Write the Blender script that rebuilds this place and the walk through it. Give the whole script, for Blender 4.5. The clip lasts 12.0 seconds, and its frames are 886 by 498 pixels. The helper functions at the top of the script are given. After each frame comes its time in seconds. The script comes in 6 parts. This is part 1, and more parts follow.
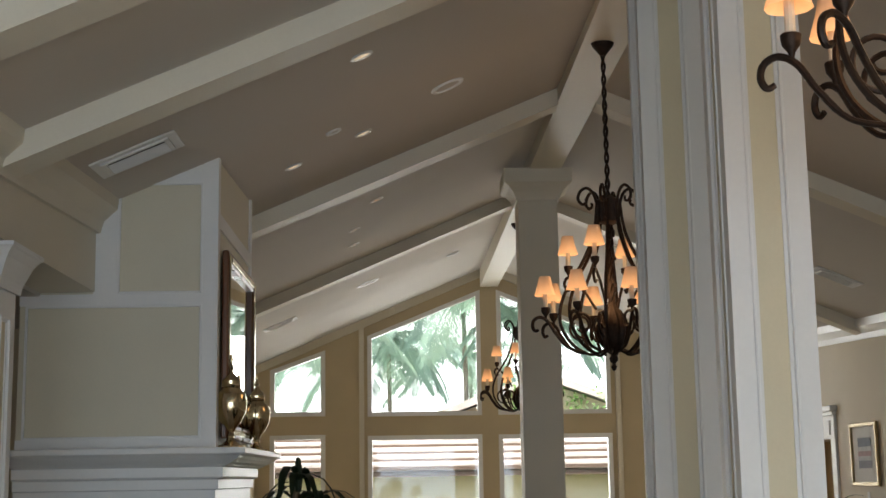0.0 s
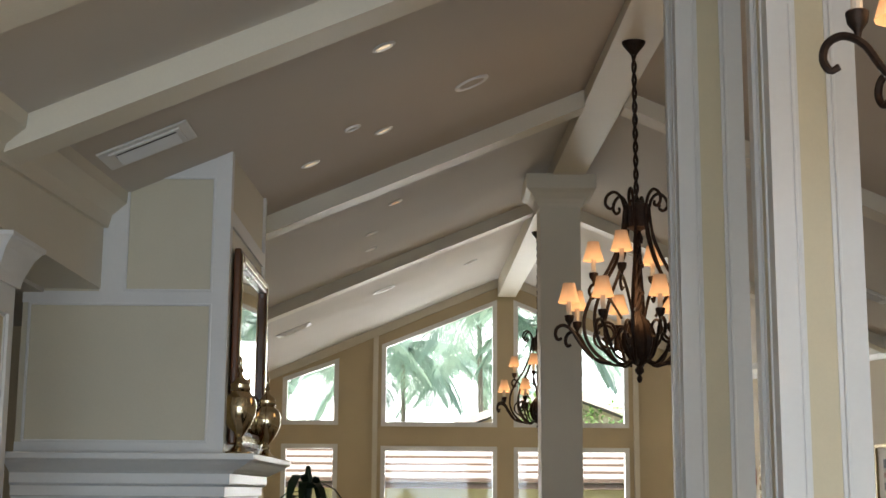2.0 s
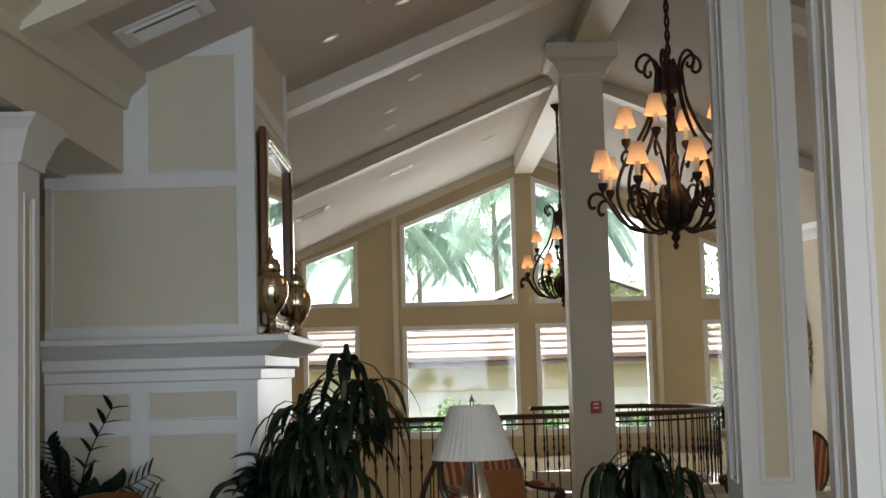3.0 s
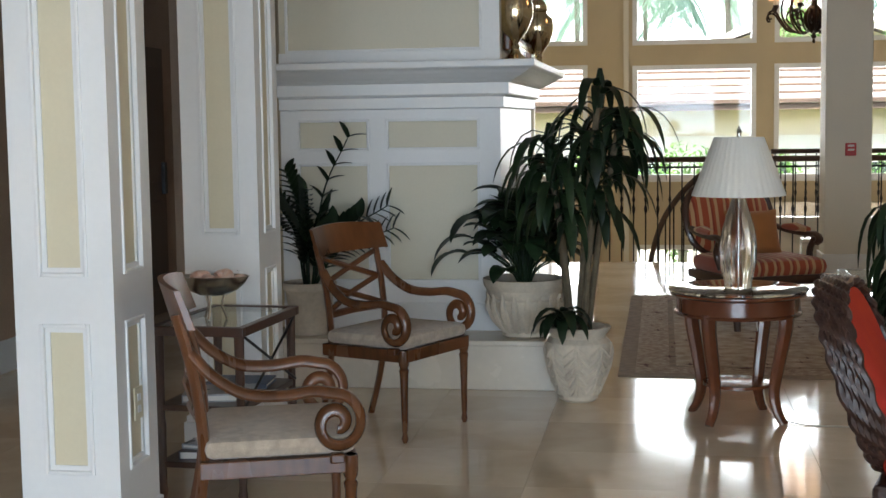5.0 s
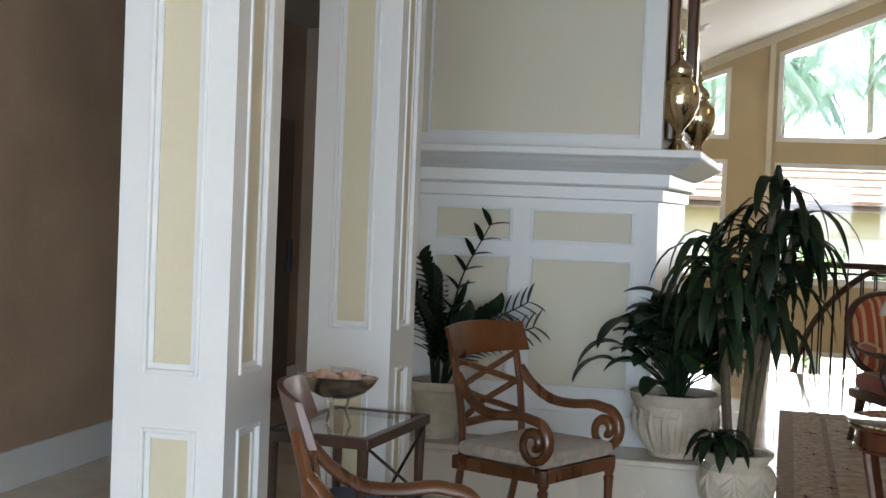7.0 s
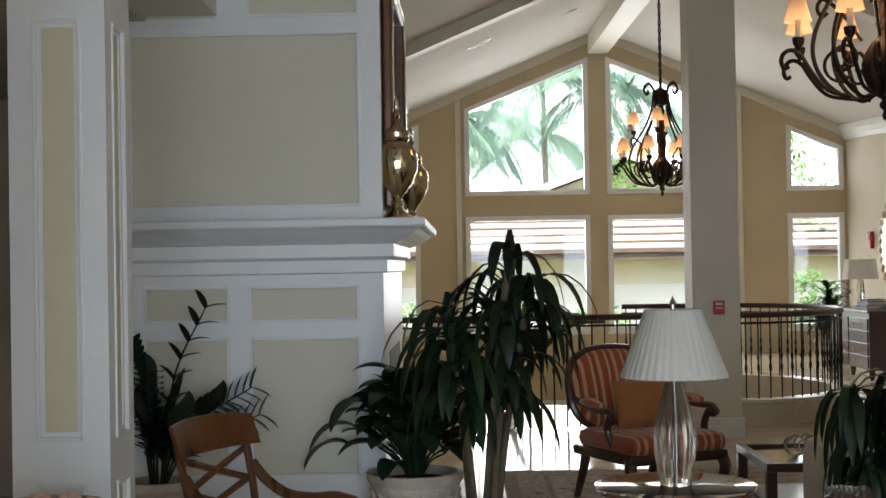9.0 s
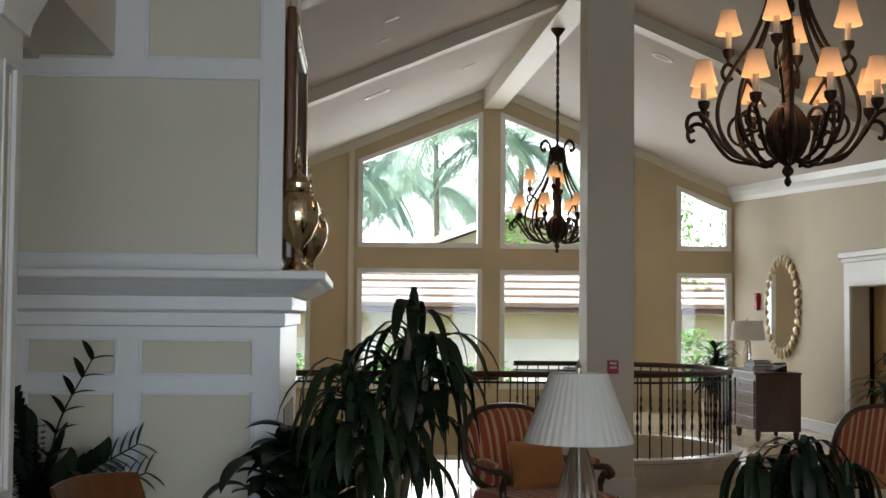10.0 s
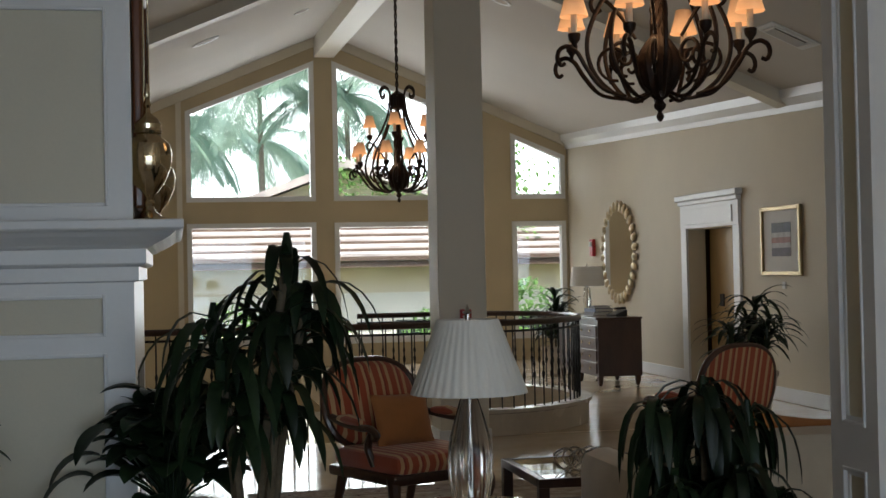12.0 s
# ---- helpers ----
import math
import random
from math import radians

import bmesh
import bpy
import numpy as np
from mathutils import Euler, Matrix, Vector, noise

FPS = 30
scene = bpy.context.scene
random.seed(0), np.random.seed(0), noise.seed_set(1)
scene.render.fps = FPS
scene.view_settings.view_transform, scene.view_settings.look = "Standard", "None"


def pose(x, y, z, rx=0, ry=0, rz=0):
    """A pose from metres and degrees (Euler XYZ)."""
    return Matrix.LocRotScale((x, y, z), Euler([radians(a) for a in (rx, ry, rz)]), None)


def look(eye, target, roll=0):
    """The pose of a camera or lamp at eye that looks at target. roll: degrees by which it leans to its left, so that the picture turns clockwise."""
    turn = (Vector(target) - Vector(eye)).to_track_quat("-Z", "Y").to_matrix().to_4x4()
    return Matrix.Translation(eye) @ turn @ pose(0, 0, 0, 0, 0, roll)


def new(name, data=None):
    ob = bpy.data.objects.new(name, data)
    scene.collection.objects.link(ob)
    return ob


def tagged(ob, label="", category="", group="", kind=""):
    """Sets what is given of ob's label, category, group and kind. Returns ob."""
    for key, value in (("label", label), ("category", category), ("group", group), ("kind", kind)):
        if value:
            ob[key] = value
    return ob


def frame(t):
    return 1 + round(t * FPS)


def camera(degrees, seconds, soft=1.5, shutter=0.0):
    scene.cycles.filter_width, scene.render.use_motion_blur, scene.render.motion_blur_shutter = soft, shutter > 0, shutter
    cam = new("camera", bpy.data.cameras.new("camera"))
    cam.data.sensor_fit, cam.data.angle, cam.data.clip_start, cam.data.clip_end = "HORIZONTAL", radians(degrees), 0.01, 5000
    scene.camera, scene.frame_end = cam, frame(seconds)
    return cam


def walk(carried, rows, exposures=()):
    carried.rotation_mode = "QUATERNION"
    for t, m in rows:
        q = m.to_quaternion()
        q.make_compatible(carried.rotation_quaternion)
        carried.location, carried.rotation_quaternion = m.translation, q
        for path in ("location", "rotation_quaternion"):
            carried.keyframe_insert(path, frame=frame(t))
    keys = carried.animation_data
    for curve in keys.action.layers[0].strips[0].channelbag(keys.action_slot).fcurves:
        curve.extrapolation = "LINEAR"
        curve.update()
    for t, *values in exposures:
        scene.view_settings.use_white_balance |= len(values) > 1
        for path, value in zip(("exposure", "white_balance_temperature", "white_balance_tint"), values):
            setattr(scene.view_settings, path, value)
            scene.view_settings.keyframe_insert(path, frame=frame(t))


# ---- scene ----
cam = camera(36.0, 12.0)
PATH = [
    (0, (2.141, -1.642, 1.61), (2.184, 0.33, 1.943), -0.9),
    (0.5, (2.095, -1.613, 1.604), (2.179, 0.353, 1.961), -1.1),
    (1, (2.104, -1.502, 1.6), (2.183, 0.454, 2.01), -1.3),
    (1.5, (2.144, -1.345, 1.614), (2.17, 0.603, 2.067), -0.3),
    (2, (2.119, -1.258, 1.613), (2.138, 0.711, 1.963), 0.4),
    (2.5, (2.035, -1.12, 1.603), (2.063, 0.86, 1.886), 0.1),
    (2.7, (2.012, -1.089, 1.592), (2.042, 0.896, 1.833), -0.9),
    (4.3, (1.864, -0.702, 1.553), (1.732, 1.293, 1.5), -1.1),
    (4.5, (1.857, -0.64, 1.529), (1.666, 1.348, 1.433), -0.8),
    (5, (1.754, -0.462, 1.492), (1.437, 1.504, 1.306), -0.8),
    (5.5, (1.624, -0.321, 1.498), (1.213, 1.628, 1.323), -2.5),
    (6, (1.548, -0.187, 1.496), (1.056, 1.744, 1.327), -1.7),
    (6.5, (1.484, 0.06, 1.502), (0.926, 1.977, 1.384), 1.3),
    (7, (1.496, 0.17, 1.521), (1.008, 2.108, 1.453), 2.3),
    (7.5, (1.424, 0.246, 1.531), (1.064, 2.213, 1.489), 0.5),
    (7.7, (1.37, 0.283, 1.544), (1.069, 2.26, 1.516), -0.8),
    (9.3, (1.261, 0.62, 1.603), (1.263, 2.619, 1.646), -0.0),
    (9.5, (1.258, 0.651, 1.606), (1.285, 2.65, 1.665), 0.5),
    (10, (1.196, 0.739, 1.631), (1.324, 2.732, 1.728), 0.5),
    (10.5, (1.071, 0.812, 1.66), (1.347, 2.787, 1.813), 0.3),
    (11, (1.005, 0.878, 1.666), (1.379, 2.83, 1.896), -0.4),
    (11.5, (1.003, 1.018, 1.636), (1.397, 2.969, 1.828), -1.6),
    (12, (1.015, 1.193, 1.592), (1.402, 3.155, 1.622), -1.2),
]
walk(cam, [(t, look(eye, target, roll)) for t, eye, target, roll in PATH],
     [(0, 1.25, 6700, 10), (1.5, 1.62, 6700, 10), (2.5, 1.36, 6650, 10), (4.0, 1.7, 6400, 10), (5.0, 2.05, 6350, 10), (6.0, 2.22, 6350, 10), (7.0, 2.2, 6300, 10), (7.7, 1.98, 6300, 10), (9.4, 1.56, 6400, 10), (10.5, 1.24, 6350, 10), (11.3, 1.08, 6400, 10), (12, 0.95, 6300, 10)])
# ---------------------------------------------------------------- sky, sun and large lights
world = bpy.data.worlds.new("world")
scene.world = world
world.use_nodes = True
sky = world.node_tree.nodes.new("ShaderNodeTexSky")
sky.sky_type, sky.sun_disc = "NISHITA", False
sky.sun_elevation, sky.sun_rotation = radians(58), radians(200)
sky.air_density, sky.dust_density = 1.0, 3.0
world.node_tree.links.new(sky.outputs[0], world.node_tree.nodes["Background"].inputs[0])
world.node_tree.nodes["Background"].inputs[1].default_value = 0.15
sun = new("sun", bpy.data.lights.new("sun", "SUN"))
sun.data.energy, sun.data.angle, sun.data.color = 5.0, radians(0.5), (1.0, 0.95, 0.86)
sun.matrix_basis = look((-6, -15, 30), (0, 0, 0))


def window_light(name, eye, target, w, h, power, colour):
    ob = new(name, bpy.data.lights.new(name, "AREA"))
    ob.data.shape, ob.data.size, ob.data.size_y = "RECTANGLE", w, h
    ob.data.energy, ob.data.color = power, colour
    ob.matrix_basis = look(eye, target)
    return ob


# daylight in the glazed entrance behind the walk, in the side windows of the lounge and in the gable windows
window_light("entrance_daylight", (2.6, -5.9, 1.5), (2.6, 0, 1.5), 7.0, 2.6, 122, (0.62, 0.80, 1.0))
window_light("gable_daylight", (3.5, 24.75, 2.6), (3.5, 0, 1.4), 7.4, 3.6, 195, (0.95, 0.98, 1.0))

# ---------------------------------------------------------------- helpers
def empty(name, loc=(0, 0, 0), rz=0.0, label="", category="", group="", kind=""):
    ob = new(name)
    ob.empty_display_size = 0.1
    ob.matrix_basis = pose(*loc, 0, 0, rz)
    return tagged(ob, label, category, group, kind)


def mesh_of(name, bm, material, smooth=False, angle=35):
    me = bpy.data.meshes.new(name)
    bmesh.ops.recalc_face_normals(bm, faces=bm.faces[:])
    if smooth:
        for f in bm.faces:
            f.smooth = True
        for e in bm.edges:
            if len(e.link_faces) == 2 and e.calc_face_angle(0) > radians(angle):
                e.smooth = False
    bm.to_mesh(me)
    bm.free()
    me.materials.append(material)
    return me


def part(name, bm, material, parent=None, label="", smooth=False, angle=35):
    ob = new(name, mesh_of(name, bm, material, smooth, angle))
    if parent is not None:
        ob.parent = parent
    return tagged(ob, label)


def thing(name, bm, material, label, category, loc=(0, 0, 0), rz=0.0, group="", kind="", smooth=False):
    ob = new(name, mesh_of(name, bm, material, smooth))
    ob.matrix_basis = pose(*loc, 0, 0, rz)
    return tagged(ob, label, category, group, kind)


def box(bm, x0, x1, y0, y1, z0, z1, bevel=0.0):
    v = [bm.verts.new(p) for p in ((x0, y0, z0), (x1, y0, z0), (x1, y1, z0), (x0, y1, z0), (x0, y0, z1), (x1, y0, z1), (x1, y1, z1), (x0, y1, z1))]
    fs = [bm.faces.new([v[i] for i in q]) for q in ((3, 2, 1, 0), (4, 5, 6, 7), (0, 1, 5, 4), (1, 2, 6, 5), (2, 3, 7, 6), (3, 0, 4, 7))]
    if bevel:
        es = list({e for f in fs for e in f.edges})
        bmesh.ops.bevel(bm, geom=es, offset=bevel, segments=2, profile=0.5, affect="EDGES")
    return bm


def boxes(*rows, bevel=0.0):
    bm = bmesh.new()
    for r in rows:
        box(bm, *r, bevel=bevel)
    return bm


def solid(bm, ring, move):
    """A prism: the ring of points, swept by the vector move."""
    a = [bm.verts.new(p) for p in ring]
    b = [bm.verts.new(Vector(p) + Vector(move)) for p in ring]
    n = len(a)
    bm.faces.new(a[::-1])
    bm.faces.new(b)
    for i in range(n):
        bm.faces.new((a[i], a[(i + 1) % n], b[(i + 1) % n], b[i]))
    return bm


def lathe(bm, profile, n=24, centre=(0, 0, 0), ripple=0.0, lobes=0, close=True, squash=1.0):
    """profile: rows of radius, height. ripple, lobes: fluting round the axis."""
    rings = []
    for r, z in profile:
        ring = []
        for i in range(n):
            a = 2 * math.pi * i / n
            q = r * (1 + (ripple * math.cos(lobes * a) if lobes else 0))
            ring.append(bm.verts.new((centre[0] + q * math.cos(a), centre[1] + squash * q * math.sin(a), centre[2] + z)))
        rings.append(ring)
    for a, b in zip(rings, rings[1:]):
        for i in range(n):
            bm.faces.new((a[i], a[(i + 1) % n], b[(i + 1) % n], b[i]))
    if close:
        bm.faces.new(rings[0][::-1])
        bm.faces.new(rings[-1])
    return bm


def tube(bm, points, radius, n=8, flat=1.0):
    """A bent rod along points; radius may be a number or one for each point. flat squeezes it sideways."""
    pts = [Vector(p) for p in points]
    rad = radius if isinstance(radius, (list, tuple)) else [radius] * len(pts)
    rings, up = [], None
    for i, p in enumerate(pts):
        d = (pts[min(i + 1, len(pts) - 1)] - pts[max(i - 1, 0)]).normalized()
        if up is None:
            up = d.orthogonal().normalized()
        up = (up - d * up.dot(d)).normalized()
        side = d.cross(up)
        rings.append([bm.verts.new(p + rad[i] * (math.cos(2 * math.pi * k / n) * up + flat * math.sin(2 * math.pi * k / n) * side)) for k in range(n)])
    for a, b in zip(rings, rings[1:]):
        for k in range(n):
            bm.faces.new((a[k], a[(k + 1) % n], b[(k + 1) % n], b[k]))
    bm.faces.new(rings[0][::-1])
    bm.faces.new(rings[-1])
    return bm


def smooth_line(points, steps=6):
    """A Catmull-Rom curve through points."""
    p = [Vector(q) for q in points]
    p = [2 * p[0] - p[1], *p, 2 * p[-1] - p[-2]]
    out = []
    for i in range(1, len(p) - 2):
        for s in range(steps):
            t = s / steps
            out.append(0.5 * (2 * p[i] + (p[i + 1] - p[i - 1]) * t + (2 * p[i - 1] - 5 * p[i] + 4 * p[i + 1] - p[i + 2]) * t * t + (3 * p[i] - p[i - 1] - 3 * p[i + 1] + p[i + 2]) * t ** 3))
    return [*out, p[-2]]


def spiral(c, r0, r1, a0, a1, n=20, plane="xz"):
    """Points of a flat spiral round c, from radius r0 at a0 degrees to r1 at a1."""
    out = []
    for i in range(n + 1):
        t = i / n
        r, a = r0 + (r1 - r0) * t, radians(a0 + (a1 - a0) * t)
        u, v = r * math.cos(a), r * math.sin(a)
        out.append((c[0] + u, c[1], c[2] + v) if plane == "xz" else (c[0], c[1] + u, c[2] + v))
    return out


# ---------------------------------------------------------------- materials
def material(name, colour, rough=0.5, metal=0.0, vary=0.12, scale=3.0, grain=60.0, bump=0.1, stretch=(1, 1, 1), second=None, gloss_vary=0.1, spec=0.5, coat=0.0, per_object=0.0, sheen=0.0):
    """Colour with large stains and fine grain, both in object space, and fine relief."""
    m = bpy.data.materials.new(name)
    m.use_nodes = True
    nt = m.node_tree
    b = nt.nodes["Principled BSDF"]
    b.inputs["Metallic"].default_value, b.inputs["Specular IOR Level"].default_value = metal, spec
    b.inputs["Coat Weight"].default_value, b.inputs["Coat Roughness"].default_value = coat, 0.1
    b.inputs["Sheen Weight"].default_value = sheen
    tc = nt.nodes.new("ShaderNodeTexCoord")
    mp = nt.nodes.new("ShaderNodeMapping")
    mp.inputs["Scale"].default_value = stretch
    nt.links.new(tc.outputs["Object"], mp.inputs["Vector"])
    big, fine = nt.nodes.new("ShaderNodeTexNoise"), nt.nodes.new("ShaderNodeTexNoise")
    for n, s, d in ((big, scale, 4), (fine, grain, 3)):
        n.inputs["Scale"].default_value, n.inputs["Detail"].default_value = s, d
        nt.links.new(mp.outputs["Vector"], n.inputs["Vector"])
    add = nt.nodes.new("ShaderNodeMath")
    add.operation = "MULTIPLY_ADD"
    add.inputs[1].default_value = 0.35
    nt.links.new(fine.outputs["Fac"], add.inputs[0])
    nt.links.new(big.outputs["Fac"], add.inputs[2])
    ramp = nt.nodes.new("ShaderNodeValToRGB")
    ramp.color_ramp.elements[0].position, ramp.color_ramp.elements[1].position = 0.45, 0.9
    dark = second or tuple(c * (1 - vary) for c in colour)
    light = colour if second else tuple(min(c * (1 + vary * 0.5), 1) for c in colour)
    ramp.color_ramp.elements[0].color, ramp.color_ramp.elements[1].color = (*dark, 1), (*light, 1)
    nt.links.new(add.outputs[0], ramp.inputs["Fac"])
    out = ramp.outputs["Color"]
    if per_object:
        info = nt.nodes.new("ShaderNodeObjectInfo")
        hsv = nt.nodes.new("ShaderNodeHueSaturation")
        rng = nt.nodes.new("ShaderNodeMapRange")
        rng.inputs["To Min"].default_value, rng.inputs["To Max"].default_value = 1 - per_object, 1 + per_object
        nt.links.new(info.outputs["Random"], rng.inputs["Value"])
        nt.links.new(rng.outputs["Result"], hsv.inputs["Value"])
        nt.links.new(out, hsv.inputs["Color"])
        out = hsv.outputs["Color"]
    nt.links.new(out, b.inputs["Base Color"])
    rr = nt.nodes.new("ShaderNodeMapRange")
    rr.inputs["To Min"].default_value, rr.inputs["To Max"].default_value = max(rough - gloss_vary, 0.02), min(rough + gloss_vary, 1)
    nt.links.new(big.outputs["Fac"], rr.inputs["Value"])
    nt.links.new(rr.outputs["Result"], b.inputs["Roughness"])
    if bump:
        bp = nt.nodes.new("ShaderNodeBump")
        bp.inputs["Strength"].default_value, bp.inputs["Distance"].default_value = bump, 0.004
        nt.links.new(fine.outputs["Fac"], bp.inputs["Height"])
        nt.links.new(bp.outputs["Normal"], b.inputs["Normal"])
    return m


def glow(name, colour, strength, base=(0.8, 0.7, 0.55)):
    m = material(name, base, 0.7, vary=0.1, grain=90)
    b = m.node_tree.nodes["Principled BSDF"]
    b.inputs["Emission Color"].default_value, b.inputs["Emission Strength"].default_value = (*colour, 1), strength
    return m


def glass(name, colour=(1, 1, 1), rough=0.0, ior=1.45, thin=False):
    m = bpy.data.materials.new(name)
    m.use_nodes = True
    nt = m.node_tree
    b = nt.nodes["Principled BSDF"]
    b.inputs["Base Color"].default_value, b.inputs["Roughness"].default_value = (*colour, 1), rough
    b.inputs["Transmission Weight"].default_value, b.inputs["IOR"].default_value = 1.0, ior
    if thin:
        out = nt.nodes["Material Output"]
        tr, gl, mix, fr = (nt.nodes.new(n) for n in ("ShaderNodeBsdfTransparent", "ShaderNodeBsdfGlossy", "ShaderNodeMixShader", "ShaderNodeFresnel"))
        tr.inputs["Color"].default_value, gl.inputs["Roughness"].default_value = (*colour, 1), 0.02
        nt.links.new(fr.outputs[0], mix.inputs[0])
        nt.links.new(tr.outputs[0], mix.inputs[1])
        nt.links.new(gl.outputs[0], mix.inputs[2])
        nt.links.new(mix.outputs[0], out.inputs["Surface"])
    return m


def striped(name, c0, c1, c2, scale):
    """Woven stripe cloth: bands along the object's x."""
    m = material(name, c0, 0.85, vary=0.15, grain=200, bump=0.3, sheen=0.3)
    nt = m.node_tree
    b = nt.nodes["Principled BSDF"]
    old = b.inputs["Base Color"].links[0].from_socket
    tc = nt.nodes.new("ShaderNodeTexCoord")
    sep = nt.nodes.new("ShaderNodeSeparateXYZ")
    nt.links.new(tc.outputs["Object"], sep.inputs[0])
    mul = nt.nodes.new("ShaderNodeMath")
    mul.operation, mul.inputs[1].default_value = "MULTIPLY", scale
    fr = nt.nodes.new("ShaderNodeMath")
    fr.operation = "FRACT"
    nt.links.new(sep.outputs["X"], mul.inputs[0])
    nt.links.new(mul.outputs[0], fr.inputs[0])
    ramp = nt.nodes.new("ShaderNodeValToRGB")
    ramp.color_ramp.interpolation = "CONSTANT"
    e = ramp.color_ramp.elements
    e[0].position, e[0].color = 0.0, (*c0, 1)
    e[1].position, e[1].color = 0.38, (*c1, 1)
    for pos, c in ((0.55, c2), (0.66, c0), (0.8, c1)):
        n = e.new(pos)
        n.color = (*c, 1)
    nt.links.new(fr.outputs[0], ramp.inputs["Fac"])
    mix = nt.nodes.new("ShaderNodeMix")
    mix.data_type, mix.blend_type = "RGBA", "MIX"
    mix.inputs["Factor"].default_value = 0.8
    nt.links.new(old, mix.inputs["A"])
    nt.links.new(ramp.outputs["Color"], mix.inputs["B"])
    nt.links.new(mix.outputs["Result"], b.inputs["Base Color"])
    return m


WHITE = material("white_paint", (0.78, 0.78, 0.77), 0.38, vary=0.05, scale=1.5, grain=40, bump=0.04)
CREAM = material("cream_panel_paint", (0.67, 0.60, 0.43), 0.5, vary=0.06, scale=1.5, grain=80, bump=0.06)
CHIMNEY_CREAM = material("pale_cream_paint", (0.66, 0.613, 0.483), 0.5, vary=0.06, scale=1.2, grain=80, bump=0.06)
TAN = material("tan_wall_paint", (0.56, 0.46, 0.30), 0.7, vary=0.1, scale=1.0, grain=120, bump=0.15)
BEIGE = material("beige_wall_paint", (0.62, 0.54, 0.40), 0.7, vary=0.08, scale=0.8, grain=120, bump=0.12)
TAUPE = material("taupe_suede_paint", (0.47, 0.335, 0.235), 0.75, vary=0.22, scale=1.4, grain=60, bump=0.12)
CEILING = material("ceiling_paint", (0.60, 0.56, 0.51), 0.85, vary=0.05, scale=0.6, grain=150, bump=0.2)
BEAM = material("beam_paint", (0.70, 0.65, 0.54), 0.5, vary=0.06, scale=1.0, grain=60, bump=0.05)
MARBLE = material("polished_marble", (0.77, 0.65, 0.50), 0.09, vary=0.32, scale=1.6, grain=9, bump=0.0, second=(0.62, 0.50, 0.36), gloss_vary=0.03, per_object=0.08, coat=0.15, spec=0.4)
HEARTH = material("honed_limestone", (0.62, 0.55, 0.45), 0.25, vary=0.1, scale=3, grain=20, bump=0.02)
WOOD = material("cherry_wood", (0.13, 0.045, 0.015), 0.28, vary=0.6, scale=4, grain=30, bump=0.05, stretch=(1, 1, 0.2), coat=0.15)
TABLE_WOOD = material("mahogany", (0.16, 0.05, 0.022), 0.22, vary=0.35, scale=4, grain=30, bump=0.04, stretch=(0.3, 1, 0.3), coat=0.6)
DARK_WOOD = material("dark_walnut", (0.06, 0.025, 0.014), 0.38, vary=0.4, scale=4, grain=30, bump=0.05, stretch=(1, 1, 0.2), coat=0.3)
DOOR_WOOD = material("stained_door_wood", (0.10, 0.05, 0.022), 0.35, vary=0.3, scale=3, grain=40, bump=0.05, stretch=(1, 1, 0.1))
IRON = material("bronzed_iron", (0.035, 0.020, 0.013), 0.5, metal=0.6, vary=0.5, scale=20, grain=80, bump=0.4)
BLACK_IRON = material("black_iron", (0.012, 0.011, 0.012), 0.35, metal=0.3, vary=0.3, scale=20, grain=80, bump=0.1)
BRASS = material("aged_brass", (0.72, 0.62, 0.42), 0.13, metal=1.0, vary=0.35, scale=9, grain=50, bump=0.05)
SILVER = material("brushed_silver", (0.62, 0.60, 0.57), 0.22, metal=1.0, vary=0.1, scale=8, grain=90, bump=0.1)
GILT = material("silver_gilt", (0.55, 0.43, 0.26), 0.35, metal=0.8, vary=0.4, scale=14, grain=60, bump=0.2)
LINEN = material("linen_cloth", (0.43, 0.35, 0.27), 0.95, vary=0.25, scale=30, grain=240, bump=0.6, sheen=0.3)
STRIPE = striped("stripe_cloth", (0.40, 0.085, 0.035), (0.62, 0.43, 0.22), (0.27, 0.04, 0.025), 10.0)
RUST = material("rust_cushion_cloth", (0.42, 0.17, 0.05), 0.9, vary=0.15, scale=8, grain=220, bump=0.4, sheen=0.3)
RED = material("red_upholstery", (0.55, 0.055, 0.02), 0.9, vary=0.25, scale=5, grain=220, bump=0.3, second=(0.42, 0.03, 0.025), spec=0.2)
CREAM_CLOTH = material("cream_sofa_cloth", (0.60, 0.53, 0.42), 0.95, vary=0.12, scale=6, grain=200, bump=0.4, sheen=0.3)
SHADE = material("pleated_silk_shade", (0.80, 0.78, 0.72), 0.8, vary=0.05, scale=4, grain=80, bump=0.1)
LIT_SHADE = glow("lit_silk_shade", (1.0, 0.44, 0.16), 0.2, (0.60, 0.42, 0.31))
nt = LIT_SHADE.node_tree
tc, sep, ramp = (nt.nodes.new(n) for n in ("ShaderNodeTexCoord", "ShaderNodeSeparateXYZ", "ShaderNodeMapRange"))
ramp.inputs["To Min"].default_value, ramp.inputs["To Max"].default_value = 0.42, 0.05
nt.links.new(tc.outputs["Generated"], sep.inputs[0])
nt.links.new(sep.outputs["Z"], ramp.inputs["Value"])
nt.links.new(ramp.outputs[0], nt.nodes["Principled BSDF"].inputs["Emission Strength"])
CANDLE = material("candle_sleeve", (0.75, 0.70, 0.58), 0.6, vary=0.1)
SPOT = glow("spot_lens", (1.0, 0.8, 0.55), 0.25)
SPOT_WARM = glow("warm_spot_lens", (1.0, 0.45, 0.15), 0.3)
LEAF = material("dark_leaf", (0.013, 0.027, 0.010), 0.45, vary=0.5, scale=6, grain=40, bump=0.1, per_object=0.4, spec=0.3)
